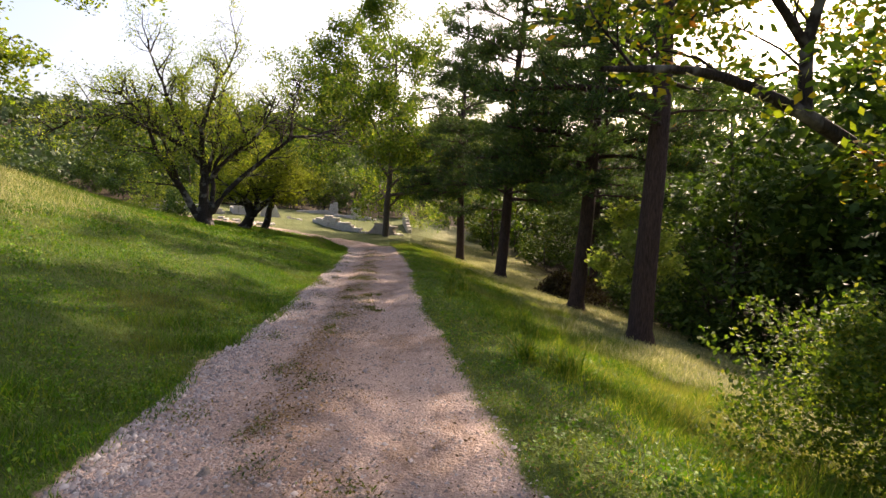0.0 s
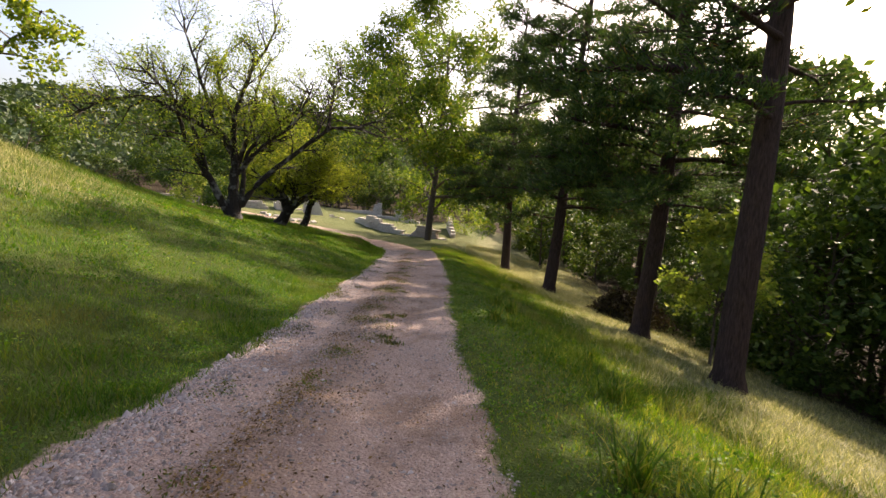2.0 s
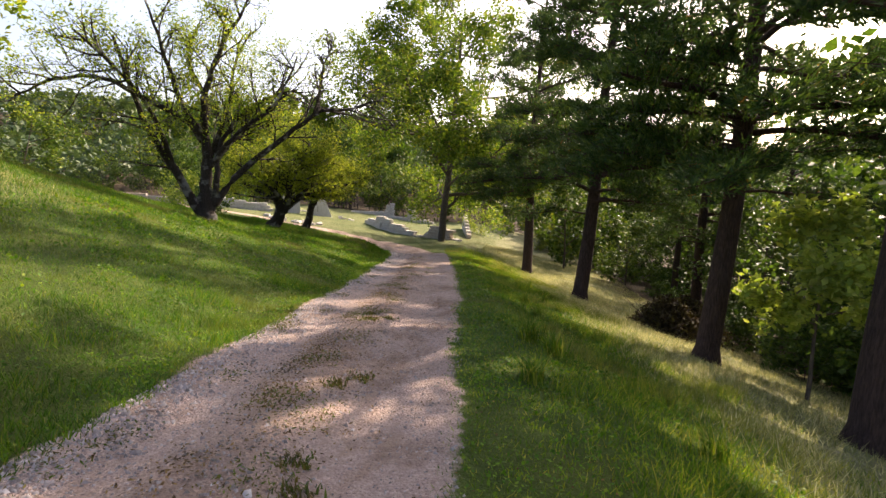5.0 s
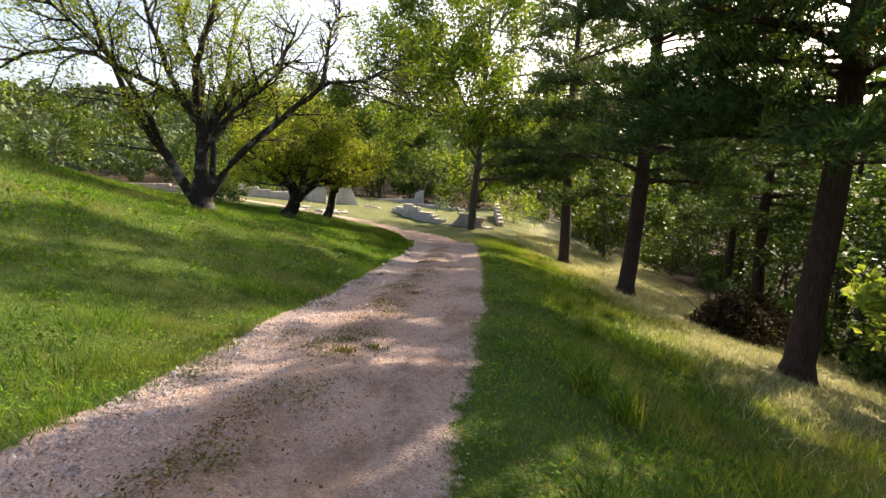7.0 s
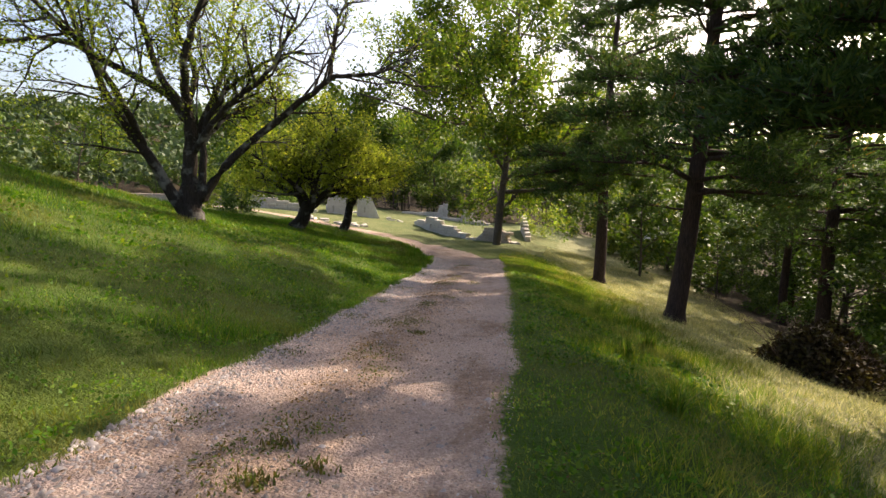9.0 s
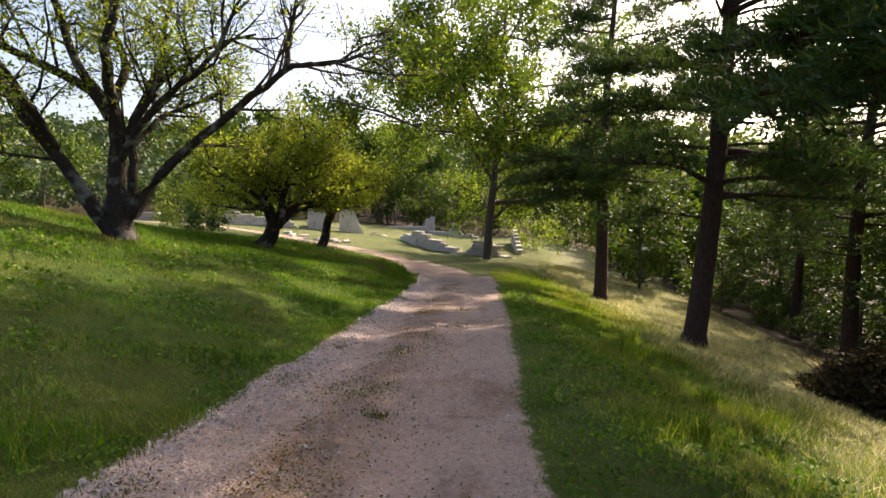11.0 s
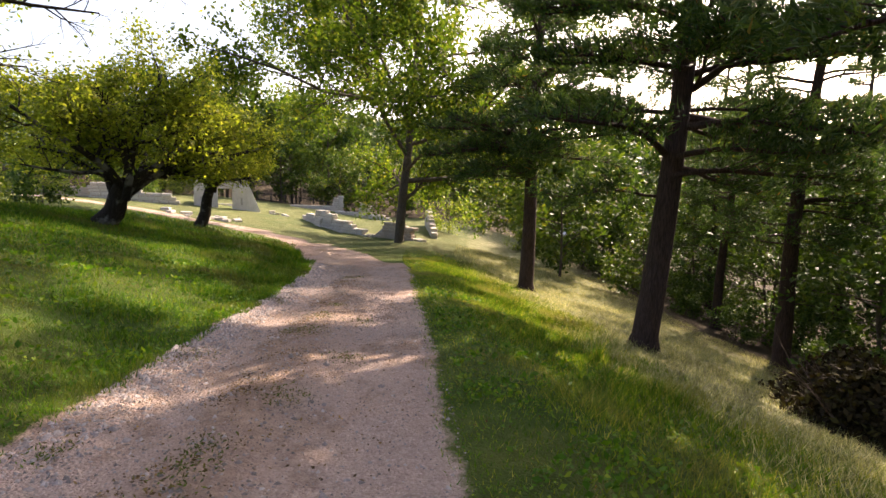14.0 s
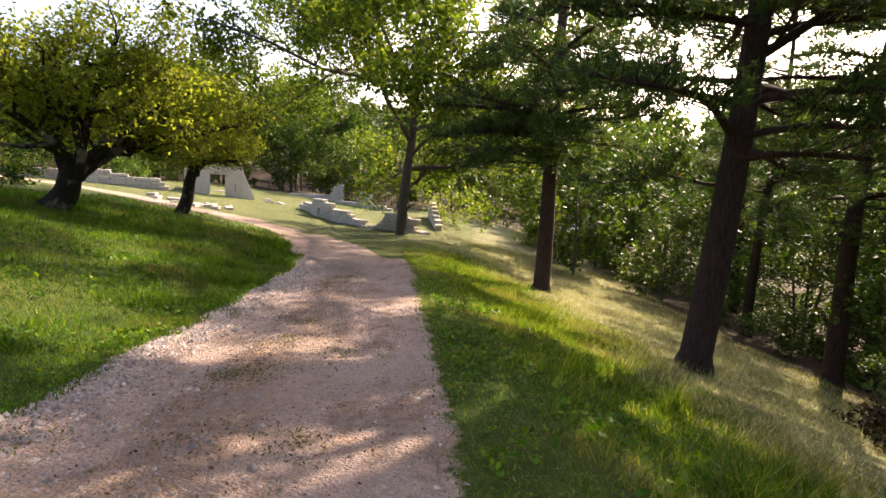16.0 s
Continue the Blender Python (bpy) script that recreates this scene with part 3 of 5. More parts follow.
def walnut():
    r = np.random.default_rng(21)
    limbs = []

    def limb(level, pts, r0, r1):
        p = np.array(pts, float)
        s = np.linspace(0, 1, len(p))
        q = np.linspace(0, 1, len(p) * 3)
        # rounded course through the bends
        fine = np.stack([np.interp(q, s, p[:, c]) for c in range(3)], 1)
        fine[1:-1] = (fine[:-2] + fine[1:-1] * 2 + fine[2:]) / 4
        fine[1:-1] += r.normal(0, 0.03, fine[1:-1].shape)
        limbs.append((level, fine, np.linspace(r0, r1, len(fine))))
        return fine
    limb(0, [(0, 0, -0.1), (0.02, 0, 0.5), (0.05, 0, 1.4), (0.1, 0.05, 2.7), (0.0, 0.1, 3.6)], 0.31, 0.16)
    main = [
        ([(-0.15, 0, 0.3), (-0.55, -0.1, 1.0), (-1.3, -0.2, 2.4), (-2.0, -0.4, 3.5), (-2.5, -0.7, 4.9), (-3.0, -0.9, 6.6)], 0.21, 0.045),
        ([(-0.05, 0.1, 3.2), (-0.5, 0.5, 4.0), (-2.1, 0.9, 4.8), (-3.6, 1.1, 5.5), (-5.4, 1.4, 5.1), (-6.3, 1.5, 4.3)], 0.15, 0.03),
        ([(0.0, 0.1, 3.4), (-0.7, 0.3, 4.3), (-1.2, 0.6, 6.0), (-1.6, 0.8, 7.4), (-2.0, 1.2, 8.9)], 0.14, 0.03),
        ([(0.05, 0.1, 3.4), (-0.1, -0.4, 4.6), (0.2, -0.6, 5.8), (0.6, -0.8, 7.0), (1.4, -0.9, 8.2), (1.7, -1.0, 9.2)], 0.15, 0.03),
        ([(0.15, 0.1, 2.6), (0.7, 0.5, 3.7), (1.1, 0.9, 5.0), (1.3, 1.4, 6.6), (2.1, 1.7, 8.2)], 0.13, 0.03),
        ([(0.2, -0.1, 2.2), (0.8, -0.6, 3.2), (1.7, -1.1, 4.0), (2.6, -1.6, 4.9), (3.2, -1.9, 6.6)], 0.11, 0.03),
        ([(0.2, 0, 0.4), (0.8, -0.2, 1.4), (2.0, -0.5, 2.7), (3.4, -0.9, 3.9), (4.4, -1.3, 4.8), (5.3, -1.5, 4.75), (6.4, -1.7, 5.2)], 0.16, 0.035),
        ([(0.25, -0.1, 0.4), (0.42, -0.15, 1.5), (0.5, -0.2, 2.6), (0.65, -0.3, 3.4), (1.3, -0.5, 4.3), (2.4, -0.7, 5.1), (3.5, -0.9, 5.5)], 0.14, 0.03),
        ([(0.5, -0.2, 2.5), (1.1, 0.2, 3.3), (2.2, 0.6, 3.9), (3.0, 0.9, 4.6)], 0.08, 0.025),
        ([(4.2, -1.2, 4.6), (4.4, -1.0, 5.6), (4.6, -0.8, 6.8), (5.1, -0.6, 7.6)], 0.09, 0.02),
        ([(-1.2, -0.2, 2.3), (-1.6, -1.2, 3.6), (-2.6, -2.2, 5.0), (-4.0, -2.8, 6.2)], 0.12, 0.03),
        ([(0.0, 0.2, 3.5), (0.3, 1.2, 5.0), (-0.4, 2.2, 6.4), (-0.2, 3.2, 8.0)], 0.13, 0.03),
    ]
    spec = dict(levels=4, wobble=0.22, lift=(0.05, 0.05, 0.06, 0.02, 0.0), kids=(0, 0, 6, 5), ratio=(1, 1, 0.6, 0.55), angle=(28, 62), bare=0.2)
    for pts, r0, r1 in main:
        p = limb(1, pts, r0, r1)
        ln = np.linalg.norm(np.diff(p, axis=0), axis=1).sum()
        for f in np.linspace(0.34, 1.0, 12):
            i = min(int(f * (len(p) - 1)), len(p) - 2)
            ax = unit(p[i + 1] - p[i])
            side = unit(np.cross(ax, r.normal(0, 1, 3)))
            ang = radians(r.uniform(25, 60))
            grow(r, p[i], ax * math.cos(ang) + side * math.sin(ang), ln * 0.27 * r.uniform(0.6, 1.3), 0.042, 2, spec, limbs)
    # bare dead twigs stay on the long limb towards the ruin
    leafy = [(lv, p, rr) for lv, p, rr in limbs if lv < 3 or not (p[:, 0].mean() > 3.2 and r.uniform() < 0.9)]
    t = thing("walnut_tree", pose(-12.3, 27.65, ground_at(-12.3, 27.65, 0.05), 0, 0, 36), "old many-stemmed tree with dark lichened bark and thin foliage", "tree")
    sides = {0: 12, 1: 9, 2: 4, 3: 3, 4: 3}
    mesh_from("trunk", *tube(limbs[0][1], limbs[0][2] * (1 + 0.65 * np.exp(-np.maximum(limbs[0][1][:, 2], 0) / 0.4)), 14), DARK_BARK, t, "", True)
    current = []
    for lv, p, rr in limbs[1:] + [(1, None, None)]:
        if lv == 1 and current:
            mesh_from("limb", *joined(current), DARK_BARK, t, "", True)
            current = []
        if p is not None:
            current.append(tube(p, rr, sides[lv]))
    cand = np.concatenate([p[2:] for lv, p, rr in leafy if lv >= 3])
    mesh_from("crown", *leaf_cards(r, cand[r.integers(0, len(cand), 27000)], 0.05, 0.18, 0.5, 2.4), WALNUT_LEAF, t, "thin yellow-green foliage")


walnut()


def apple(x, y, height, width, seed, lean, label, clear, rise=(0.5, 1.15), stem_share=0.26, arms=()):
    r = np.random.default_rng(seed)
    limbs = []
    spec = dict(levels=4, wobble=0.2, lift=(0.0, 0.06, 0.02, -0.01, -0.03), kids=(0, 6, 6, 4), ratio=(1, 0.55, 0.55, 0.5), angle=(30, 70), bare=0.3)
    n = 7
    s = np.linspace(0, 1, n)
    stem = np.stack([lean * s + 0.08 * np.sin(s * 6), 0.1 * np.sin(s * 5 + seed), s * height * stem_share], 1)
    limbs.append((0, stem, np.linspace(0.36, 0.24, n) * height / 6.5))
    top = stem[-1]
    for k in range(6):
        az = k / 6 * 2 * math.pi + r.uniform(-0.3, 0.3)
        grow(r, top - np.array([0, 0, 0.25 * (k % 3)]), (math.cos(az) + 0.25, math.sin(az), r.uniform(*rise)), width * 0.5 * r.uniform(0.85, 1.1), 0.15, 1, spec, limbs)
    grow(r, top, (0.1, 0.1, 1), height * 0.55, 0.15, 1, spec, limbs)
    for pts, r0, r1 in arms:
        p = np.array(pts, float)
        q = np.linspace(0, len(p) - 1, len(p) * 3)
        fine = np.stack([np.interp(q, np.arange(len(p)), p[:, c]) for c in range(3)], 1)
        fine[1:-1] = (fine[:-2] + fine[1:-1] * 2 + fine[2:]) / 4
        limbs.append((1, fine, np.linspace(r0, r1, len(fine))))
        for i in range(len(fine) // 3, len(fine), 2):
            grow(r, fine[i], (r.normal(0.2, 0.5), r.normal(0.2, 0.5), r.uniform(0.3, 0.9)), r.uniform(1.2, 2.0), 0.06, 2, spec, limbs)
    limbs = [q for q in limbs if q[0] < 2 or q[1][:, 2].min() > clear - 0.5]
    return tree_from("apple_tree", limbs, pose(x, y, ground_at(x, y, 0.08)), DARK_BARK, APPLE_LEAF, label, "tree", r, 36000, 0.074, 0.27, 3, clear=clear)


apple(-14.3, 38.1, 7.4, 8.0, 31, 1.0, "round old apple tree with dense yellowing leaves and forked trunk", 2.1, stem_share=0.2,
      arms=(([(0.55, 0, 0.8), (1.3, 0.4, 1.6), (2.2, 1.0, 2.3), (3.2, 1.7, 2.4), (4.3, 2.5, 2.9)], 0.2, 0.06), ([(0.6, 0, 0.9), (0.3, -0.1, 2.0), (0.5, -0.2, 3.2), (0.2, -0.3, 4.6)], 0.2, 0.07)))
apple(-16.6, 49.4, 6.2, 5.2, 32, 1.0, "small crooked apple tree with low spreading branches", 2.9, (0.6, 1.3), 0.42)


def broadleaf(name, height, seed, bark, leaf, leaves, size, label, category="tree", group="", bare=0.25, wide=0.42, girth=0.03, m=None, kids=(9, 6, 4), spread=0.35, spread_angle=(48, 82), lift=(0.1, 0.05, 0.03, 0.0)):
    r = np.random.default_rng(seed)
    limbs = []
    spec = dict(levels=3, wobble=0.14, lift=lift, kids=kids, ratio=(wide, 0.5, 0.5), angle=(32, 68), first_angle=spread_angle, bare=bare)
    grow(r, (0, 0, -0.2), (r.uniform(-0.05, 0.05), r.uniform(-0.05, 0.05), 1), height, height * girth, 0, spec, limbs)
    return tree_from(name, limbs, m or Matrix(), bark, leaf, label, category, r, leaves, size, spread, 2, group, True, stem_levels=1 if group in ("woodland trees", "shrubs") else 2)


# the tall tree by the broken corner of the ruin
broadleaf("shade_tree", 21.5, 41, WOOD_BARK, OAK_LEAF, 72000, 0.18, "tall green shade tree with an open layered crown beside the ruin", bare=0.14, wide=0.48, girth=0.017, spread_angle=(62, 92), lift=(0.1, 0.0, -0.02, -0.05),
          m=pose(-6.35, 59.1, ground_at(-6.35, 59.1)), kids=(24, 8, 4), spread=0.42)
# pale understorey sapling among the pines, its sunlit look put into the leaf colour
broadleaf("dogwood_sapling", 4.5, 42, WOOD_BARK, LIT_SAPLING_LEAF, 3400, 0.13, "slender sapling with pale leaves below the pines, sunlight brightened into their colour", bare=0.45, wide=0.30, girth=0.014,
          m=pose(7.95, 21.9, ground_at(7.95, 21.9)), kids=(8, 5, 3), spread=0.16)
# open tree beyond the crest of the hill
broadleaf("locust_tree", 14.5, 43, WOOD_BARK, WALNUT_LEAF, 15000, 0.15, "thin-leaved tree standing beyond the crest of the hill", bare=0.3, wide=0.5, girth=0.016,
          m=pose(-23.4, 26.6, ground_at(-23.4, 26.6)), kids=(11, 7, 4), spread=0.22)


def overhanging_tree():
    r = np.random.default_rng(51)
    x, y = 9.2, 8.2
    z = ground_at(x, y, 0.1)
    limbs = []

    def limb(level, pts, r0, r1):
        p = np.array(pts, float) - np.array([x, y, z])
        q = np.linspace(0, len(p) - 1, len(p) * 3)
        fine = np.stack([np.interp(q, np.arange(len(p)), p[:, c]) for c in range(3)], 1)
        fine[1:-1] = (fine[:-2] + fine[1:-1] * 2 + fine[2:]) / 4
        limbs.append((level, fine, np.linspace(r0, r1, len(fine))))
        return fine
    limb(0, [(x, y, z), (x - 0.2, y, z + 3), (x - 0.5, y + 0.1, z + 6), (x - 0.4, y, z + 9), (x, y, z + 12)], 0.32, 0.1)
    spec = dict(levels=4, wobble=0.2, lift=(0, 0, 0.02, 0.0, -0.03), kids=(0, 0, 5, 3), ratio=(1, 1, 0.55, 0.5), angle=(30, 65), bare=0.2)
    for pts, r0, r1 in (
        ([(x - 0.2, y, z + 3.2), (7.2, 7.4, 0.9), (5.6, 7.0, 1.6), (4.2, 6.8, 2.35), (2.9, 6.4, 2.7), (1.6, 6.0, 2.6)], 0.17, 0.03),
        ([(4.3, 6.8, 2.3), (4.3, 6.9, 3.2), (4.7, 7.0, 4.3), (4.4, 7.1, 5.4)], 0.09, 0.03),
        ([(4.3, 6.9, 3.1), (3.6, 6.6, 3.7), (2.6, 6.3, 4.2), (1.7, 5.9, 4.3)], 0.06, 0.02),
        ([(5.6, 7.0, 1.7), (5.9, 6.8, 2.9), (5.6, 6.6, 4.0), (4.9, 6.0, 4.8)], 0.07, 0.02),
        ([(x - 0.5, y, z + 6), (7.5, 8.0, 4.0), (5.8, 8.0, 4.8), (3.9, 7.8, 5.0)], 0.12, 0.03),
        ([(6.8, 7.3, 1.2), (5.9, 6.3, 1.6), (4.9, 5.6, 1.9), (4.2, 5.2, 1.7)], 0.06, 0.02),
        ([(x - 0.4, y, z + 8), (9, 10, 7.5), (8, 12, 8.5)], 0.1, 0.03),
    ):
        p = limb(1, pts, r0, r1)
        for f in np.linspace(0.25, 1.0, 9):
            i = min(int(f * (len(p) - 1)), len(p) - 2)
            ax = unit(p[i + 1] - p[i])
            side = unit(np.cross(ax, r.normal(0, 1, 3)))
            ang = radians(r.uniform(30, 65))
            grow(r, p[i], ax * math.cos(ang) + side * math.sin(ang), r.uniform(0.8, 1.5), 0.022, 2, spec, limbs)
    limbs = [q for q in limbs if q[0] < 2 or q[1][:, 0].min() + x > 4.4 or q[1][:, 2].min() + z > 2.25]
    tree_from("maple_tree", limbs, pose(x, y, z), DARK_BARK, MAPLE_LEAF, "broadleaf tree reaching over the lane with yellow-green and orange leaves", "tree", r, 17000, 0.066, 0.12, 3, flat=0.5)


overhanging_tree()

# ---- woods ----
KINDS = [
    broadleaf("woodland_tree", 15, 61, WOOD_BARK, WOODS_LEAF, 2800, 0.42, "green broadleaf tree in the surrounding wood", "tree", "woodland trees", 0.22, 0.42, 0.014, None, (11, 6, 3), 0.5),
    broadleaf("woodland_tree", 19, 62, WOOD_BARK, DEEP_LEAF, 3000, 0.44, "tall deep green woodland tree", "tree", "woodland trees", 0.3, 0.34, 0.013, None, (13, 6, 3), 0.55),
    broadleaf("woodland_tree", 12, 63, WOOD_BARK, DEEP_LEAF, 2800, 0.39, "dense deep green woodland tree", "tree", "woodland trees", 0.1, 0.46, 0.015, None, (12, 6, 3), 0.5),
    broadleaf("woodland_tree", 8, 64, WOOD_BARK, WOODS_LEAF, 2300, 0.285, "small green understorey tree at the wood's edge", "tree", "woodland trees", 0.08, 0.5, 0.014, None, (11, 6, 3), 0.35),
    broadleaf("woodland_tree", 9, 69, WOOD_BARK, DEEP_LEAF, 5200, 0.175, "leafy deep green tree at the edge of the bank", "tree", "woodland trees", 0.06, 0.5, 0.014, None, (15, 7, 4), 0.32),
]
SHRUBS = [
    broadleaf("shrub", 2.6, 65, WOOD_BARK, DEEP_LEAF, 1500, 0.15, "deep green shrub at the edge of the wood", "shrub", "shrubs", 0.02, 0.75, 0.012, None, (10, 5, 3), 0.2),
    broadleaf("shrub", 2.2, 66, WOOD_BARK, PALE_LEAF, 1300, 0.13, "pale olive shrub with light leaves", "shrub", "shrubs", 0.02, 0.75, 0.012, None, (10, 5, 3), 0.2),
]
placed = set()


def stand(proto, x, y, size, turn):
    m = pose(x, y, ground_at(x, y, 0.1), 0, 0, turn) @ Matrix.Scale(size, 4)
    if proto in placed:
        return copy_thing(proto, m)
    placed.add(proto)
    proto.matrix_basis = m
    return proto


def scatter(count, xs, ys, protos, sizes, apart, rng, keep=lambda x, y: True):
    done = []
    tries = 0
    while len(done) < count and tries < count * 60:
        tries += 1
        x, y = rng.uniform(*xs), rng.uniform(*ys)
        if not keep(x, y) or any((x - a) ** 2 + (y - b) ** 2 < apart ** 2 for a, b in done):
            continue
        done.append((x, y))
        stand(protos[rng.integers(len(protos))], x, y, rng.uniform(*sizes), rng.uniform(0, 360))


wr = np.random.default_rng(71)
A, B, C, D, E = KINDS
right_of = lambda gap: (lambda x, y: x - float(right_edge(y)) > gap)
scatter(9, (13.5, 20), (4, 48), [E], (0.75, 1.05), 4.2, wr, right_of(14.5))
scatter(8, (19, 26), (2, 66), [C, D], (0.75, 1.0), 4.6, wr)
scatter(7, (27, 34), (8, 54), [B], (0.8, 0.95), 5.0, wr)
scatter(8, (17, 30), (13, 36), [B, A], (0.9, 1.15), 4.4, np.random.default_rng(72))
stand(B, 21.5, 23.5, 1.0, 40)
stand(B, 24.0, 19.0, 1.05, 200)
scatter(5, (22, 33), (42, 66), [B], (0.85, 1.05), 4.4, np.random.default_rng(73))
scatter(6, (16, 40), (86, 114), [A, B], (1.0, 1.25), 6, np.random.default_rng(74))
scatter(9, (33, 60), (-6, 105), [B, A], (1.0, 1.25), 7, wr)
scatter(6, (14, 24), (48, 70), [E], (0.8, 1.1), 4.0, wr, right_of(16))
scatter(12, (3, 18), (54, 74), [D, SHRUBS[0], SHRUBS[0]], (0.6, 1.0), 2.6, wr, right_of(9.5))
scatter(8, (2, 26), (66, 100), [A, C, D], (0.7, 0.95), 5, wr, right_of(10))
scatter(20, (-62, 14), (98, 128), [A, B, C], (0.85, 1.15), 5.5, wr)
scatter(10, (-50, 4), (93, 98), [D], (0.7, 1.0), 5, wr)
scatter(17, (-90, -36), (26, 104), [A, C, D], (0.5, 0.75), 6, wr, lambda x, y: not (46 < y < 74 and x > -52))
scatter(5, (-62, -46), (14, 40), [D], (0.7, 0.9), 5, wr)
scatter(22, (11, 24), (3, 66), [SHRUBS[0]], (0.6, 1.0), 2.0, wr, right_of(12.5))
scatter(10, (-40, -20), (66, 96), SHRUBS, (0.7, 1.2), 2.5, wr, lambda x, y: x < -31)
scatter(8, (-5, 12), (66, 92), [SHRUBS[0], SHRUBS[1]], (0.7, 1.2), 2.2, wr, right_of(4))
for sx, sy, sz, kind in ((9.0, 74.5, 1.0, 0), (7.4, 73.0, 0.9, 0), (11.0, 74.0, 1.1, 0), (12.6, 76.0, 1.1, 0), (-24.5, 47, 1.3, 1), (-27, 49.5, 1.1, 1), (-22, 45, 0.9, 0), (-3.0, 71, 1.2, 1)):
    stand(SHRUBS[kind], sx, sy, sz, sx * 40)


# leafy bush on the bank by the start of the lane
ELDER = broadleaf("elder_bush", 1.5, 67, WOOD_BARK, OAK_LEAF, 6000, 0.034, "feathery green bush with thin stalks on the bank", "shrub", "bushes on the bank", 0.02, 0.55, 0.004, pose(3.55, 5.0, ground_at(3.55, 5.0)), (20, 6, 4), 0.07)
for ex, ey, turn, size in ((4.0, 4.5, 80, 0.9), (4.4, 5.3, 170, 1.05), (4.9, 4.6, 260, 1.0)):
    copy_thing(ELDER, pose(ex, ey, ground_at(ex, ey), 0, 0, turn) @ Matrix.Scale(size, 4))


def far_woods():
    r = np.random.default_rng(81)
    n = 3000
    ang = r.uniform(radians(-80), radians(75), n)
    d = 105 + 330 * r.uniform(0, 1, n) ** 1.3
    x, y = -8 + d * np.sin(ang), 35 + d * np.cos(ang)
    keep = y > 20
    x, y = x[keep], y[keep]
    n = len(x)
    h = r.uniform(7, 15, n)
    per = 36
    c = np.stack([x, y, land(x, y)], 1)
    u = unit(r.normal(0, 1, (n, per, 3)))
    u[..., 2] = np.abs(u[..., 2]) * 1.1 - 0.25
    p = c[:, None] + np.array([0, 0, 1.0]) * (h * 0.6)[:, None, None] + u * (h * 0.42)[:, None, None] * r.uniform(0.7, 1.1, (n, per, 1))
    ob = mesh_from("far_woods", *leaf_cards(r, p.reshape(-1, 3), np.repeat(np.interp(d[keep], (105, 260), (0.9, 1.9)), per), 0.4, 0.3, 1.3), FAR_HAZE_LEAF)
    tagged(ob, "green wooded hills in the distance, haze tinted into the leaf colour", "woods", "", "stuff")


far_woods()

# ---- ruins ----
sr = np.random.default_rng(91)


def block_mesh(seed):
    """One rough stone of unit size with knocked-off edges."""
    r = np.random.default_rng(seed)
    bm = bmesh.new()
    bmesh.ops.create_cube(bm, size=1.0)
    bmesh.ops.bevel(bm, geom=bm.edges[:], offset=0.09, segments=1, affect="EDGES")
    for v in bm.verts:
        v.co += Vector(r.normal(0, 0.025, 3))
    me = bpy.data.meshes.new("stone")
    bm.to_mesh(me)
    bm.free()
    return me


BLOCKS = {LIMESTONE: [], BROWNSTONE: []}
for k in range(5):
    for mt in BLOCKS:
        me = block_mesh(300 + k)
        me.materials.append(mt)
        BLOCKS[mt].append(me)


def stone_wall(name, a, b, heights, thick, label, mat=LIMESTONE, course=0.26, length=0.55, sink=0.25):
    """A broken rubble wall from a to b; heights along it give its ragged top."""
    a, b = np.array(a, float), np.array(b, float)
    run = float(np.hypot(*(b - a)))
    ang = math.degrees(math.atan2(b[1] - a[1], b[0] - a[0]))
    z0, z1 = ground_at(*a), ground_at(*b)
    base = min(z0, z1)
    t = thing(name, pose(a[0], a[1], base, 0, 0, ang), label, "stone wall", "ruined stone walls")
    hs = np.array(heights, float)
    hx = np.linspace(0, run, len(hs))
    # mortar core, cut to the ragged top
    xs = np.linspace(0.06, run - 0.06, max(4, int(run / 0.5)))
    gz = np.array([ground_at(*(a + (b - a) * q / run)) for q in xs]) - base
    top = np.maximum(gz + np.interp(xs, hx, hs) - 0.14, gz + 0.02)
    rows = []
    for q, tz, g in zip(xs, top, gz):
        w = thick / 2 - 0.03
        rows += [(q, -w, g - sink), (q, w, g - sink), (q, w, tz), (q, -w, tz)]
    f = []
    for i in range(len(xs) - 1):
        for j in range(4):
            k = (j + 1) % 4
            f.append((i * 4 + j, i * 4 + k, (i + 1) * 4 + k, (i + 1) * 4 + j))
    e = (len(xs) - 1) * 4
    f += [(0, 3, 2, 1), (e, e + 1, e + 2, e + 3)]
    mesh_from("core", rows, f, MORTAR, t)
    made = 0
    level = -sink
    while level < hs.max() + 0.4:
        x = -sr.uniform(0, length * 0.5)
        ch = course * sr.uniform(0.85, 1.15)
        while x < run:
            ln = length * sr.uniform(0.6, 1.5)
            mid = min(max(x + ln / 2, 0), run)
            g = ground_at(*(a + (b - a) * mid / run)) - base
            if level + ch * 0.6 < g + np.interp(mid, hx, hs) and level + ch > g - 0.2 and made < 300:
                st = new("stone", BLOCKS[mat][sr.integers(5)])
                st.parent = t
                st.location = (mid, sr.normal(0, 0.012), level + ch / 2)
                st.scale = (ln - 0.025, thick * sr.uniform(0.98, 1.1), ch - 0.02)
                st.rotation_euler = (0, 0, sr.normal(0, 0.02))
                made += 1
            x += ln
        level += ch
    return t


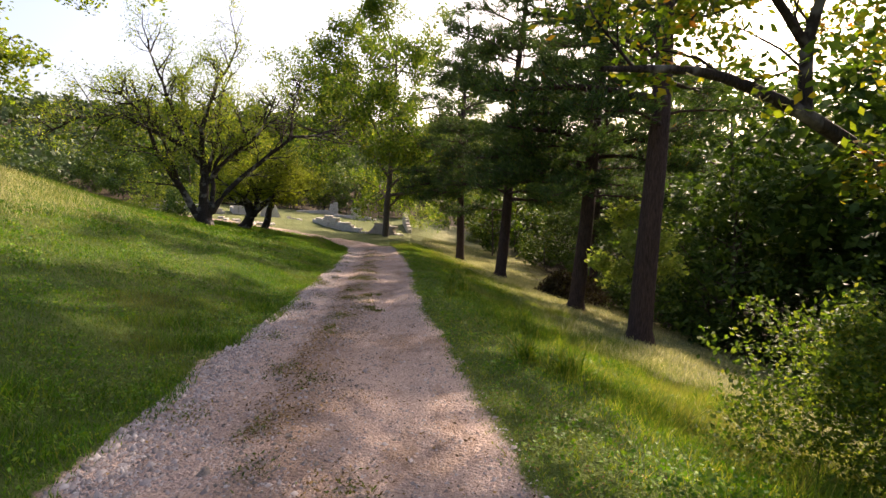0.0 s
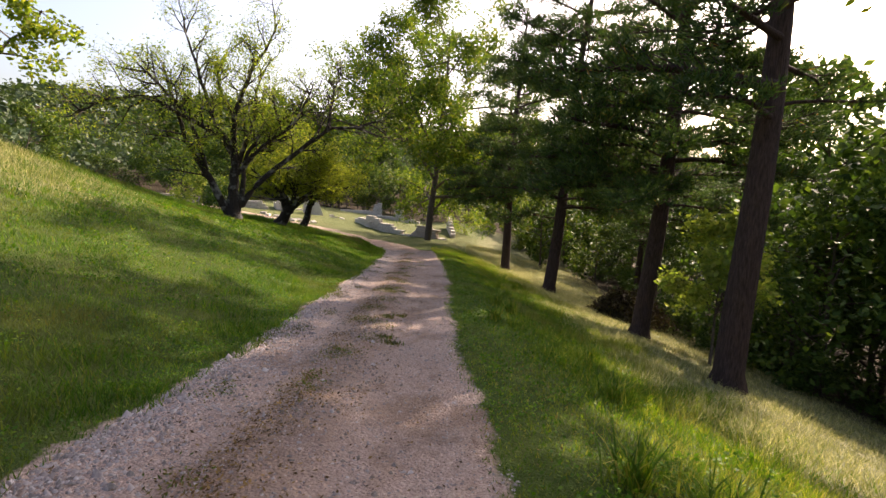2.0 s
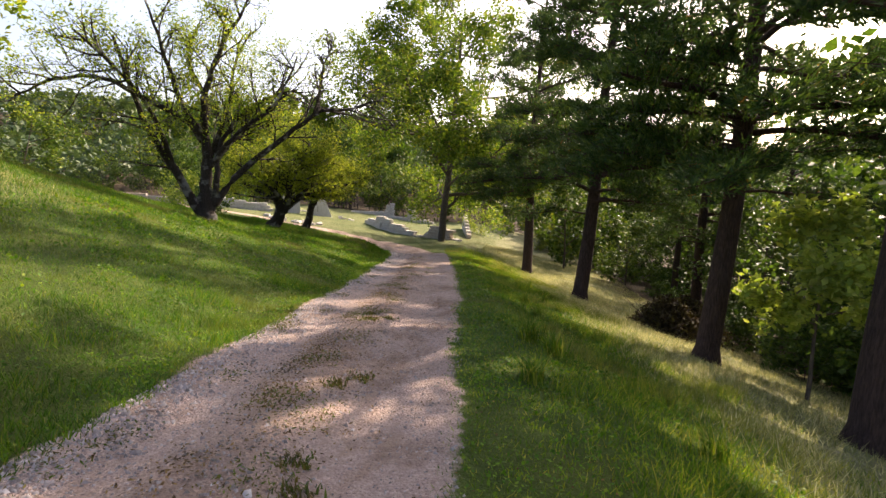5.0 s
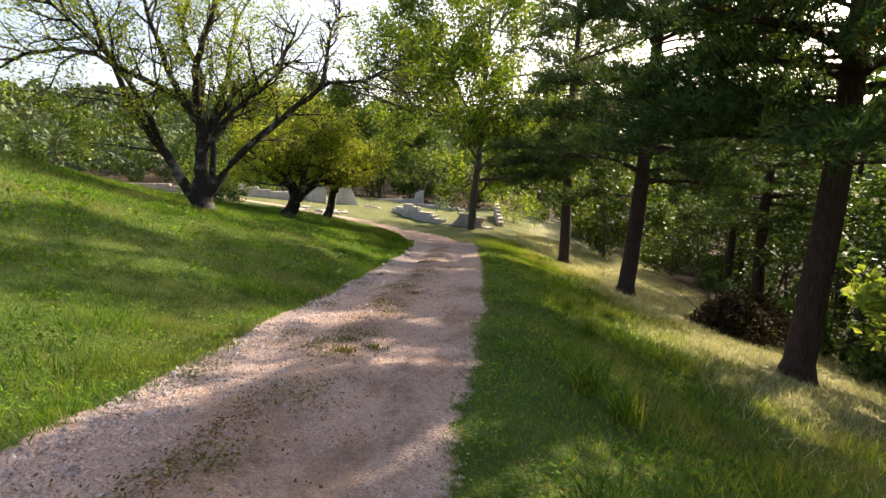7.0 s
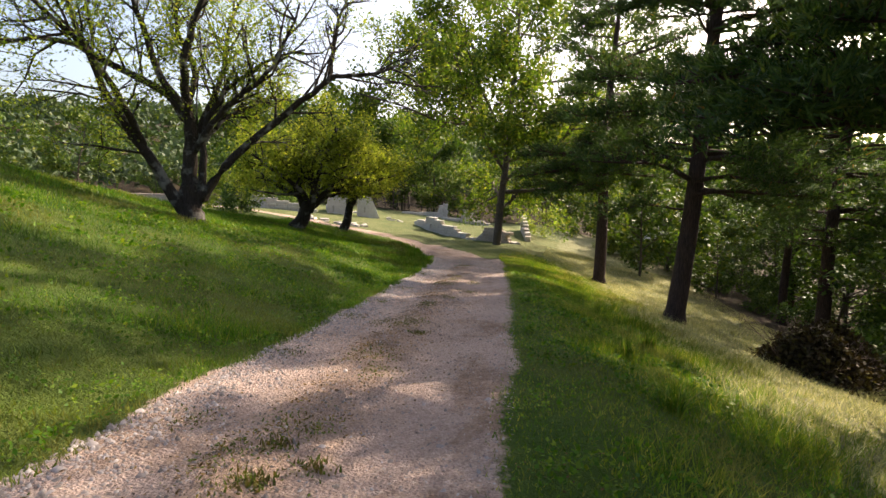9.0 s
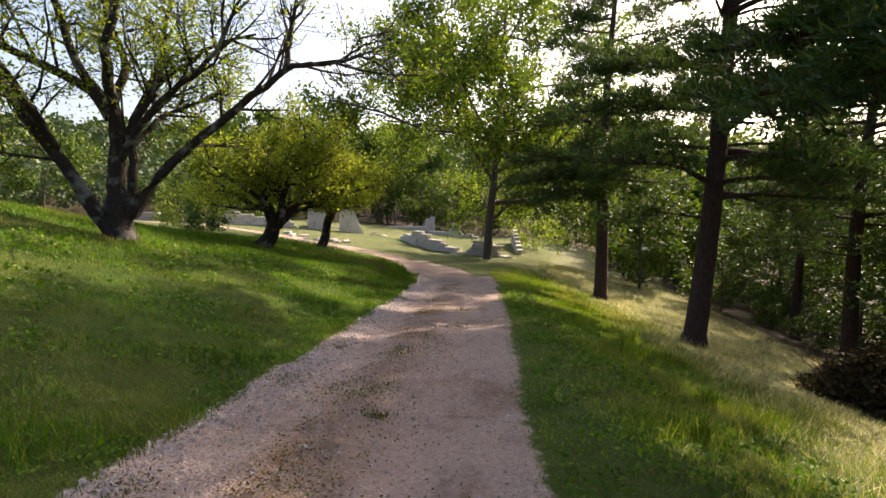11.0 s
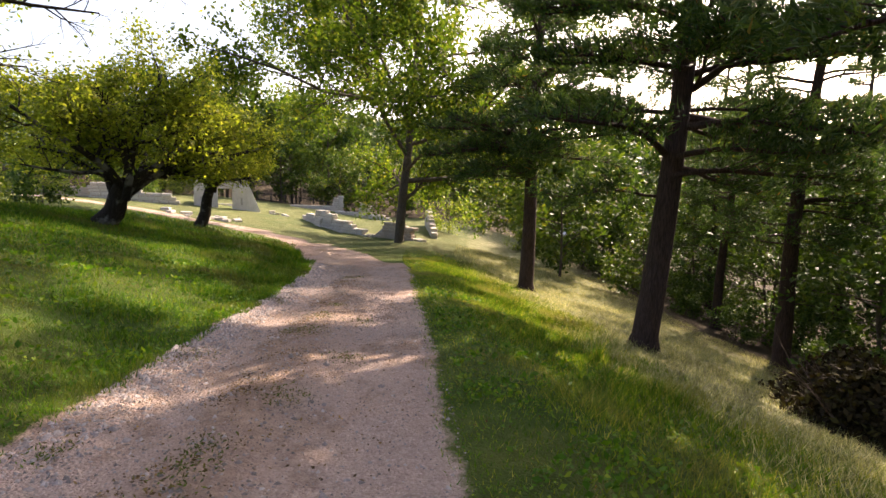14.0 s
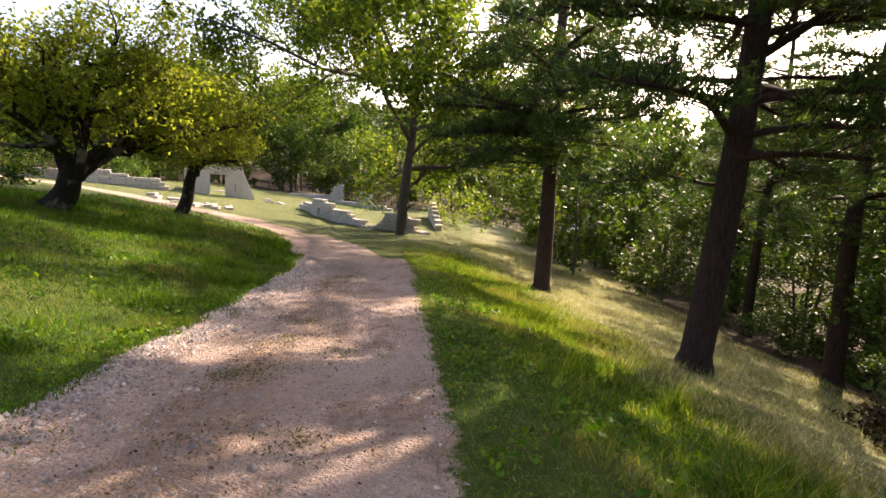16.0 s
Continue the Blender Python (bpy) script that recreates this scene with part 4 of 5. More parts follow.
def house_ruin():
    """Front wall with a doorway and slit window, its raking end and a rear stub."""
    a, b = np.array((-27.2, 69.6)), np.array((-22.1, 72.3))
    run = float(np.hypot(*(b - a)))
    z = ground_at(-24.6, 70.9) - 0.05
    t = thing("house_ruin", pose(a[0], a[1], z, 0, 0, math.degrees(math.atan2(b[1] - a[1], b[0] - a[0]))),
              "roofless pale stone house wall with a doorway and raking broken end", "ruin", "", "")
    th = 0.5

    def slab(x0, x1, z0, z1, name, mat=PLASTER, y0=0.0, y1=th, rake=0.0):
        bm = bmesh.new()
        vs = [bm.verts.new(c) for c in ((x0, y0, z0), (x1 + rake, y0, z0), (x1 + rake, y1, z0), (x0, y1, z0), (x0, y0, z1), (x1, y0, z1), (x1, y1, z1), (x0, y1, z1))]
        for q in ((3, 2, 1, 0), (4, 5, 6, 7), (0, 1, 5, 4), (1, 2, 6, 5), (2, 3, 7, 6), (3, 0, 4, 7)):
            bm.faces.new([vs[i] for i in q])
        bmesh.ops.bevel(bm, geom=bm.edges[:], offset=0.025, segments=1, affect="EDGES")
        bmesh.ops.subdivide_edges(bm, edges=bm.edges[:], cuts=3, use_grid_fill=True)
        for v in bm.verts:
            v.co += Vector(sr.normal(0, 0.008, 3))
        return part(name, bm, mat, t)
    d0, d1, head, h = 2.05, 3.45, 2.0, 2.75
    slab(0, d0, -0.6, 2.55, "wall")
    slab(d1, 4.75, -0.6, h, "wall", rake=0.0)
    slab(4.75, 4.80, -0.6, h, "buttress", y0=-0.004, y1=th + 0.004, rake=1.35)
    slab(d0, d1, head, h - 0.08, "lintel", y0=0.01, y1=th - 0.01)
    slab(d0 - 0.09, d0 + 0.05, -0.6, head, "door_jamb", LIMESTONE, -0.03, th + 0.03)
    slab(d1 - 0.05, d1 + 0.09, -0.6, head, "door_jamb", LIMESTONE, -0.03, th + 0.03)
    slab(4.15, 4.33, 0.4, 1.15, "slit_window", MORTAR, -0.01, 0.05)
    slab(0.55, 0.75, 0.4, 1.2, "slit_window", MORTAR, -0.01, 0.05)
    slab(0, 0.45, -0.6, 1.2, "side_wall", y0=th, y1=4.0)
    slab(0, 5.0, -0.6, 0.35, "rear_wall", y0=4.0, y1=4.45)
    for k in range(16):
        st = new("stone", BLOCKS[LIMESTONE][k % 5])
        st.parent = t
        x = 0.2 + k * 0.3
        st.location = (x, th / 2, (2.58 if x < d0 else h - 0.03) + 0.03)
        st.scale = (0.32 * sr.uniform(0.7, 1.2), th * sr.uniform(0.8, 1.05), 0.16 * sr.uniform(0.5, 1.3))


house_ruin()
stone_wall("ruin_wall", (-17.2, 71.8), (-14.4, 67.6), (0.5, 0.75, 0.8, 0.7), 0.5, "low grey limestone wall with a flat top on the lawn")
stone_wall("ruin_wall", (-14.9, 68.2), (-13.3, 66.9), (1.45, 1.5, 1.4), 0.55, "short square stub of stacked limestone blocks")
stone_wall("ruin_wall", (-13.3, 67.0), (-9.9, 64.1), (1.2, 1.1, 1.0, 0.6, 0.45), 0.55, "broken limestone wall stepping down towards the lane")
stone_wall("ruin_wall", (-8.7, 63.3), (-5.6, 61.4), (0.3, 1.0, 1.4, 1.3, 1.0), 0.6, "broken brown stone wall end behind the shade tree", BROWNSTONE)
stone_wall("ruin_wall", (-5.5, 77), (-4.0, 64.5), (1.6, 1.9, 1.3, 0.9, 0.5), 0.5, "pale ragged stone wall running down the slope")
stone_wall("ruin_wall", (-24.0, 88.5), (-18.9, 90.0), (0.4, 0.55, 0.6, 0.7), 0.5, "low pale wall of the rear court")
stone_wall("stone_pillar", (-18.9, 90.1), (-17.9, 90.4), (1.7, 2.0, 2.1), 0.7, "tall ragged pale stone pillar of the ruin")
stone_wall("ruin_wall", (-17.7, 87.0), (-14.4, 85.6), (0.4, 0.5, 0.55), 0.5, "low pale wall joining the square pillar")
stone_wall("stone_pillar", (-14.4, 85.5), (-13.4, 85.2), (1.85, 1.95, 1.85), 0.7, "square pale stone pillar standing on the terrace")
stone_wall("ruin_wall", (-13.2, 85.1), (-10.8, 84.2), (0.8, 0.5, 0.7, 0.3), 0.5, "crumbled pale wall beside the pillar")
stone_wall("garden_wall", (-46, 60.8), (-33.6, 64.2), (0.75, 0.8, 0.8, 0.85), 0.5, "long low brown stone retaining wall with grass behind", BROWNSTONE, 0.3, 0.8)
stone_wall("garden_wall", (-33.4, 64.2), (-28.0, 67.6), (1.3, 1.15, 0.95, 0.8), 0.5, "pale stone wall stepping down to the house ruin", LIMESTONE, 0.3, 0.8)


def loose_stones(spots, label, group, mat):
    for x, y, s in spots:
        st = new("loose_stone", BLOCKS[mat][sr.integers(5)])
        st.location = (x, y, ground_at(x, y) + s * 0.13)
        st.scale = (s * sr.uniform(0.9, 1.6), s * sr.uniform(0.7, 1.1), s * 0.45)
        st.rotation_euler = (sr.normal(0, 0.1), sr.normal(0, 0.1), sr.uniform(0, 6))
        tagged(st, label, "stone", group)


loose_stones([(-22.3 + sr.normal(0, 1.6), 61.6 + sr.normal(0, 0.7), sr.uniform(0.3, 0.7)) for _ in range(16)], "tumbled limestone block lying in the grass", "rubble by the lane", LIMESTONE)
loose_stones([(-21.2 + 0.45 * k, 72.4 + sr.normal(0, 0.6), sr.uniform(0.22, 0.42)) for k in range(6)], "pale fallen block beside the house ruin", "rubble by the house", LIMESTONE)
loose_stones([(-9.3, 63.6, 0.5), (-9.6, 63.2, 0.4), (-9.0, 63.0, 0.35), (-5.0, 61.0, 0.5), (-4.7, 60.7, 0.4)], "fallen stone at the gap in the wall", "fallen wall stones", LIMESTONE)


def box_bm(sx, sy, sz, bevel=0.0):
    bm = bmesh.new()
    bmesh.ops.create_cube(bm, size=1.0)
    bmesh.ops.scale(bm, vec=(sx, sy, sz), verts=bm.verts)
    if bevel:
        bmesh.ops.bevel(bm, geom=bm.edges[:], offset=bevel, segments=1, affect="EDGES")
    return bm


def iron_fence():
    a, b = np.array((-30.0, 92.0)), np.array((-17.0, 94.5))
    run = float(np.hypot(*(b - a)))
    t = thing("iron_fence", pose(a[0], a[1], 0, 0, 0, math.degrees(math.atan2(b[1] - a[1], b[0] - a[0]))), "black iron picket fence at the foot of the wood", "fence")
    gz = lambda q: ground_at(*(a + (b - a) * q / run))
    post, picket = None, None
    for k in range(8):
        q = run * k / 7
        bm = box_bm(0.09, 0.09, 1.35, 0.01)
        if post is None:
            post = part("post", bm, IRON, t)
            o = post
        else:
            bm.free()
            o = new("post", post.data)
            o.parent = t
        o.location = (q, 0, gz(q) + 0.6)
    for k in range(84):
        q = run * (k + 0.5) / 84
        if picket is None:
            picket = part("picket", box_bm(0.035, 0.025, 1.15), IRON, t)
            o = picket
        else:
            o = new("picket", picket.data)
            o.parent = t
        o.location = (q, 0, gz(q) + 0.62)
    for hz in (0.2, 1.05):
        v, f = tube([(q, 0.03, gz(q) + hz) for q in np.linspace(0, run, 8)], [0.03] * 8, 4)
        mesh_from("rail", v, f, IRON, t)


iron_fence()


def shed():
    x, y = 10.2, 79.0
    t = thing("shed", pose(x, y, ground_at(x, y) - 0.1, 0, 0, 12), "small dark timber shed with a pale tin roof among trees", "shed")
    for k in range(14):
        o = part("board", box_bm(0.2, 0.03, 2.3, 0.006), SHED_WOOD, t)
        o.location = (-1.35 + 0.205 * k, -1.2, 1.15)
    for nm, (sx, sy, sz), loc in (("side_wall", (0.06, 2.4, 2.3), (-1.47, 0, 1.15)), ("side_wall", (0.06, 2.4, 2.3), (1.47, 0, 1.15)), ("rear_wall", (3.0, 0.06, 2.3), (0, 1.2, 1.15))):
        o = part(nm, box_bm(sx, sy, sz, 0.01), SHED_WOOD, t)
        o.location = loc
    for sgn in (-1, 1):
        o = part("roof", box_bm(2.3, 3.1, 0.07, 0.01), TIN, t)
        o.location, o.rotation_euler = (sgn * 0.8, 0, 2.95), (0, sgn * radians(42), 0)


shed()


def brush_pile(x, y, size, seed):
    r = np.random.default_rng(seed)
    t = thing("brush_pile", pose(x, y, ground_at(x, y)), "dark heap of dead brown branches on the bank", "brush pile")
    for k in range(26):
        n = 6
        s = np.linspace(0, 1, n)
        az = r.uniform(0, 2 * math.pi)
        start = np.array([r.normal(0, size * 0.35), r.normal(0, size * 0.35), r.uniform(0, 0.35)])
        d = np.array([math.cos(az), math.sin(az), r.uniform(0.15, 1.0)])
        p = start + d * size * r.uniform(0.5, 1.0) * s[:, None] + np.cumsum(r.normal(0, 0.05, (n, 3)), 0) * np.array([1, 1, 0.8])
        branch = mesh_from("branch", *tube(p, 0.025 * (1 - 0.7 * s), 4), DEAD_WOOD, t)
        for q in range(4):
            i = r.integers(1, n - 1)
            d2 = unit(d + r.normal(0, 0.7, 3) + np.array([0, 0, 0.25]))
            mesh_from("twig", *tube(p[i] + d2 * size * 0.4 * r.uniform(0.4, 1) * np.linspace(0, 1, 3)[:, None], [0.011, 0.008, 0.004], 3), DEAD_WOOD, branch)
    c = np.stack([r.normal(0, size * 0.42, 7000), r.normal(0, size * 0.42, 7000), np.zeros(7000)], 1)
    c[:, 2] = r.uniform(0.0, 1.0, 7000) * size * 1.05 * np.exp(-(c[:, 0] ** 2 + c[:, 1] ** 2) / (0.8 * size ** 2))
    mesh_from("dead_leaves", *leaf_cards(r, c, 0.095, 0.08, 0.2), BRUSH, t, "withered dark brown leaves")


brush_pile(6.9, 30.8, 1.5, 5)
brush_pile(8.6, 33.6, 1.8, 6)

# ---- grass, gravel and litter ----


def blades(rng, x, y, height, width, lean):
    n = len(x)
    z = land(x, y) - 0.01
    az = rng.uniform(0, 2 * np.pi, n)
    h = height * rng.uniform(0.5, 1.25, n)
    tilt = lean * rng.normal(0, 1, (n, 2))
    side = np.stack([np.cos(az), np.sin(az), np.zeros(n)], 1) * (width / 2 * rng.uniform(0.7, 1.3, n))[:, None]
    base = np.stack([x, y, z], 1)
    tip = base + np.stack([tilt[:, 0] * h, tilt[:, 1] * h, h], 1)
    v = np.stack([base - side, base + side, tip], 1).reshape(-1, 3)
    return v, np.arange(3 * n).reshape(n, 3)


def patches(x, y, s, seed):
    return np.sin(x * s + seed) * np.sin(y * s * 0.9 - seed * 2) + 0.6 * np.sin(x * s * 2.3 - y * s * 1.7 + seed)


def grass():
    r = np.random.default_rng(101)
    # mown lawn above the lane
    n = 290000
    y = 1.0 + 54 * r.uniform(0, 1, n) ** 1.35
    d = 11.5 * r.uniform(0, 1, n) ** 1.7 - 0.15
    x = left_edge(y) - d
    ok = (gravel_weight(x, y) < r.uniform(0.15, 0.85, n)) & (smooth(34, 55, y) < r.uniform(0, 1, n))
    x, y, d = x[ok], y[ok], d[ok]
    far = 1 + np.maximum(0, np.hypot(d, np.maximum(y - 22, 0)) - 3) / 7
    tall = 0.05 + 0.045 * patches(x, y, 1.3, 1.0).clip(0, 2) + 0.03 * patches(x, y, 4.1, 6.0).clip(0, 2) + 0.03 * smooth(3, 8, d)
    tall = tall + 0.11 * patches(x, y, 2.1, 9.0).clip(0, 1.6) * np.exp(-((d - 0.9) / 0.8) ** 2)
    ob = mesh_from("lawn_grass", *blades(r, x, y, tall * (0.8 + 0.2 * far), 0.011 * far, 0.45), LAWN)
    tagged(ob, "short green lawn grass with scattered clover", "grass", "", "stuff")
    # greener tall grass on the bank beside the lane
    n = 260000
    y = 0.5 + 56 * r.uniform(0, 1, n) ** 1.35
    d = 7.5 * r.uniform(0, 1, n) ** 1.25 - 0.15
    x = right_edge(y) + d
    ok = (gravel_weight(x, y) < r.uniform(0.15, 0.85, n)) & (smooth(34, 56, y) < r.uniform(0, 1, n)) & (d < 3.6 + 2.6 * r.uniform(0, 1, n) ** 2 + patches(x, y, 0.7, 3.0) * 0.6)
    x, y, d = x[ok], y[ok], d[ok]
    far = 1 + np.maximum(0, np.hypot(d, np.maximum(y - 22, 0)) - 3) / 7
    tall = 0.045 + 0.085 * smooth(0.5, 2.2, d) + 0.12 * patches(x, y, 1.6, 2.0).clip(0, 2) * smooth(0.5, 1.5, d)
    ob = mesh_from("bank_grass", *blades(r, x, y, tall, 0.011 * far, 0.5), BANK)
    tagged(ob, "uneven green grass on the sloping bank", "grass", "", "stuff")
    # straw-coloured seeding grass lower down the bank and on the hilltop
    n = 130000
    y = 2 + 62 * r.uniform(0, 1, n) ** 1.2
    d = 3.0 + 13 * r.uniform(0, 1, n) ** 1.3
    x = right_edge(y) + d
    ok = dry_weight(x, y) > r.uniform(0.05, 0.8, n)
    x, y = x[ok], y[ok]
    m = 80000
    y2 = 2 + 26 * r.uniform(0, 1, m)
    x2 = left_edge(y2) - (4.5 + 12 * r.uniform(0, 1, m))
    ok = dry_weight(x2, y2) > r.uniform(0.1, 0.8, m)
    x, y = np.concatenate([x, x2[ok]]), np.concatenate([y, y2[ok]])
    ob = mesh_from("dry_grass", *blades(r, x, y, np.where(x < -4, 0.19, 0.17) + 0.05 * patches(x, y, 0.9, 4.0), np.where(x < -4, 0.013, 0.016), 0.6), STRAW)
    tagged(ob, "tall straw-coloured seeding grass on the slopes", "grass", "", "stuff")
    # clover and low leafy weeds along both edges
    n = 70000
    y = 1.0 + 38 * r.uniform(0, 1, n) ** 1.3
    d = 3.6 * r.uniform(0, 1, n) ** 1.4 - 0.1
    left = r.uniform(0, 1, n) < 0.55
    x = np.where(left, left_edge(y) - d, right_edge(y) + d)
    ok = (patches(x, y, 2.6, 8.0) > r.uniform(-0.6, 0.9, n)) & (gravel_weight(x, y) < 0.5)
    x, y = x[ok], y[ok]
    c = np.stack([x, y, land(x, y) + r.uniform(0.02, 0.09, len(x))], 1)
    ob = mesh_from("clover", *leaf_cards(r, c, 0.022, 0.008, 0.9, 1.3), CLOVER)
    tagged(ob, "low clover and leafy weeds along the lane's edges", "weeds", "", "stuff")
    # broad-leaved weeds in clumps on the lawn and the bank
    n = 90000
    y = 1.0 + 32 * r.uniform(0, 1, n) ** 1.5
    left = r.uniform(0, 1, n) < 0.62
    d = np.where(left, 7.0, 3.0) * r.uniform(0, 1, n) ** 1.5
    x = np.where(left, left_edge(y) - d, right_edge(y) + 0.2 + d)
    k = patches(x, y, 1.9, 5.0) + 0.7 * patches(x, y, 5.3, 2.0)
    ok = (k > r.uniform(-0.2, 1.3, n)) & (gravel_weight(x, y) < 0.3)
    x, y, d, k = x[ok], y[ok], d[ok], k[ok]
    c = np.stack([x, y, land(x, y) + r.uniform(0.02, 0.07, len(x)) + 0.045 * k.clip(0, 1.6) * r.uniform(0.2, 1, len(x))], 1)
    ob = mesh_from("lawn_weeds", *leaf_cards(r, c, 0.021 * (1 + np.maximum(y - 14, 0) / 14 + d / 5), 0.012, 0.45, 1.7), CLOVER)
    tagged(ob, "clumps of broad-leaved green weeds in the lawn", "weeds", "", "stuff")


grass()


def grass_tuft(x, y, height, count, seed, name="grass_tuft", label="tuft of long arching pale green grass blades", group="grass tufts on the bank", mat=BANK):
    """A tuft of long arching blades."""
    r = np.random.default_rng(seed)
    t = thing(name, pose(x, y, float(surface(x, y)) - 0.01), label, "grass" if mat == BANK else "weed", group)
    az = r.uniform(0, 2 * np.pi, count)
    h, out = height * r.uniform(0.55, 1.15, count), r.uniform(0.25, 0.9, count)
    w = 0.007 * r.uniform(0.7, 1.5, count)
    go = np.stack([np.cos(az), np.sin(az), np.zeros(count)], 1)
    side = np.stack([-np.sin(az), np.cos(az), np.zeros(count)], 1) * w[:, None]
    root = np.stack([r.normal(0, 0.07, count), r.normal(0, 0.07, count), np.zeros(count)], 1)
    rows = []
    for s in (0.0, 0.4, 0.75, 1.0):
        mid = root + go * (h * out * s ** 1.7)[:, None] + np.array([0, 0, 1.0]) * (h * (s - 0.38 * out * s ** 2.6))[:, None]
        wide = 1.0 - 0.92 * s ** 2
        rows += [mid - side * wide, mid + side * wide]
    v = np.stack(rows, 1).reshape(-1, 3)
    f = np.array([(0, 1, 3, 2), (2, 3, 5, 4), (4, 5, 7, 6)])
    mesh_from("foliage", v, (f[None] + 8 * np.arange(count)[:, None, None]).reshape(-1, 4), mat, t)


for k, (tx, ty, th) in enumerate(((0.25, 15.1, 0.5), (0.55, 14.6, 0.42), (0.15, 12.6, 0.38), (0.95, 6.3, 0.5), (1.35, 6.0, 0.45), (1.5, 9.2, 0.42), (0.6, 18.7, 0.4), (0.3, 26.5, 0.5), (0.9, 29.2, 0.55), (1.1, 23.6, 0.45), (0.4, 21.3, 0.4), (1.9, 12.3, 0.45))):
    grass_tuft(tx, ty, th, 90, 160 + k)
for k, (tx, ty, th) in enumerate(((-1.3, 9.9, 0.07), (-1.42, 10.25, 0.06), (-1.7, 11.9, 0.075), (-1.55, 12.2, 0.06), (-2.25, 15.4, 0.07), (-2.05, 15.7, 0.06), (-2.4, 15.9, 0.06), (-2.6, 20.1, 0.06))):
    grass_tuft(tx, ty, th, 110, 190 + k, "weed_tuft", "low dark weed tuft on the lane's soil crown", "weed tufts on the lane", WEED)


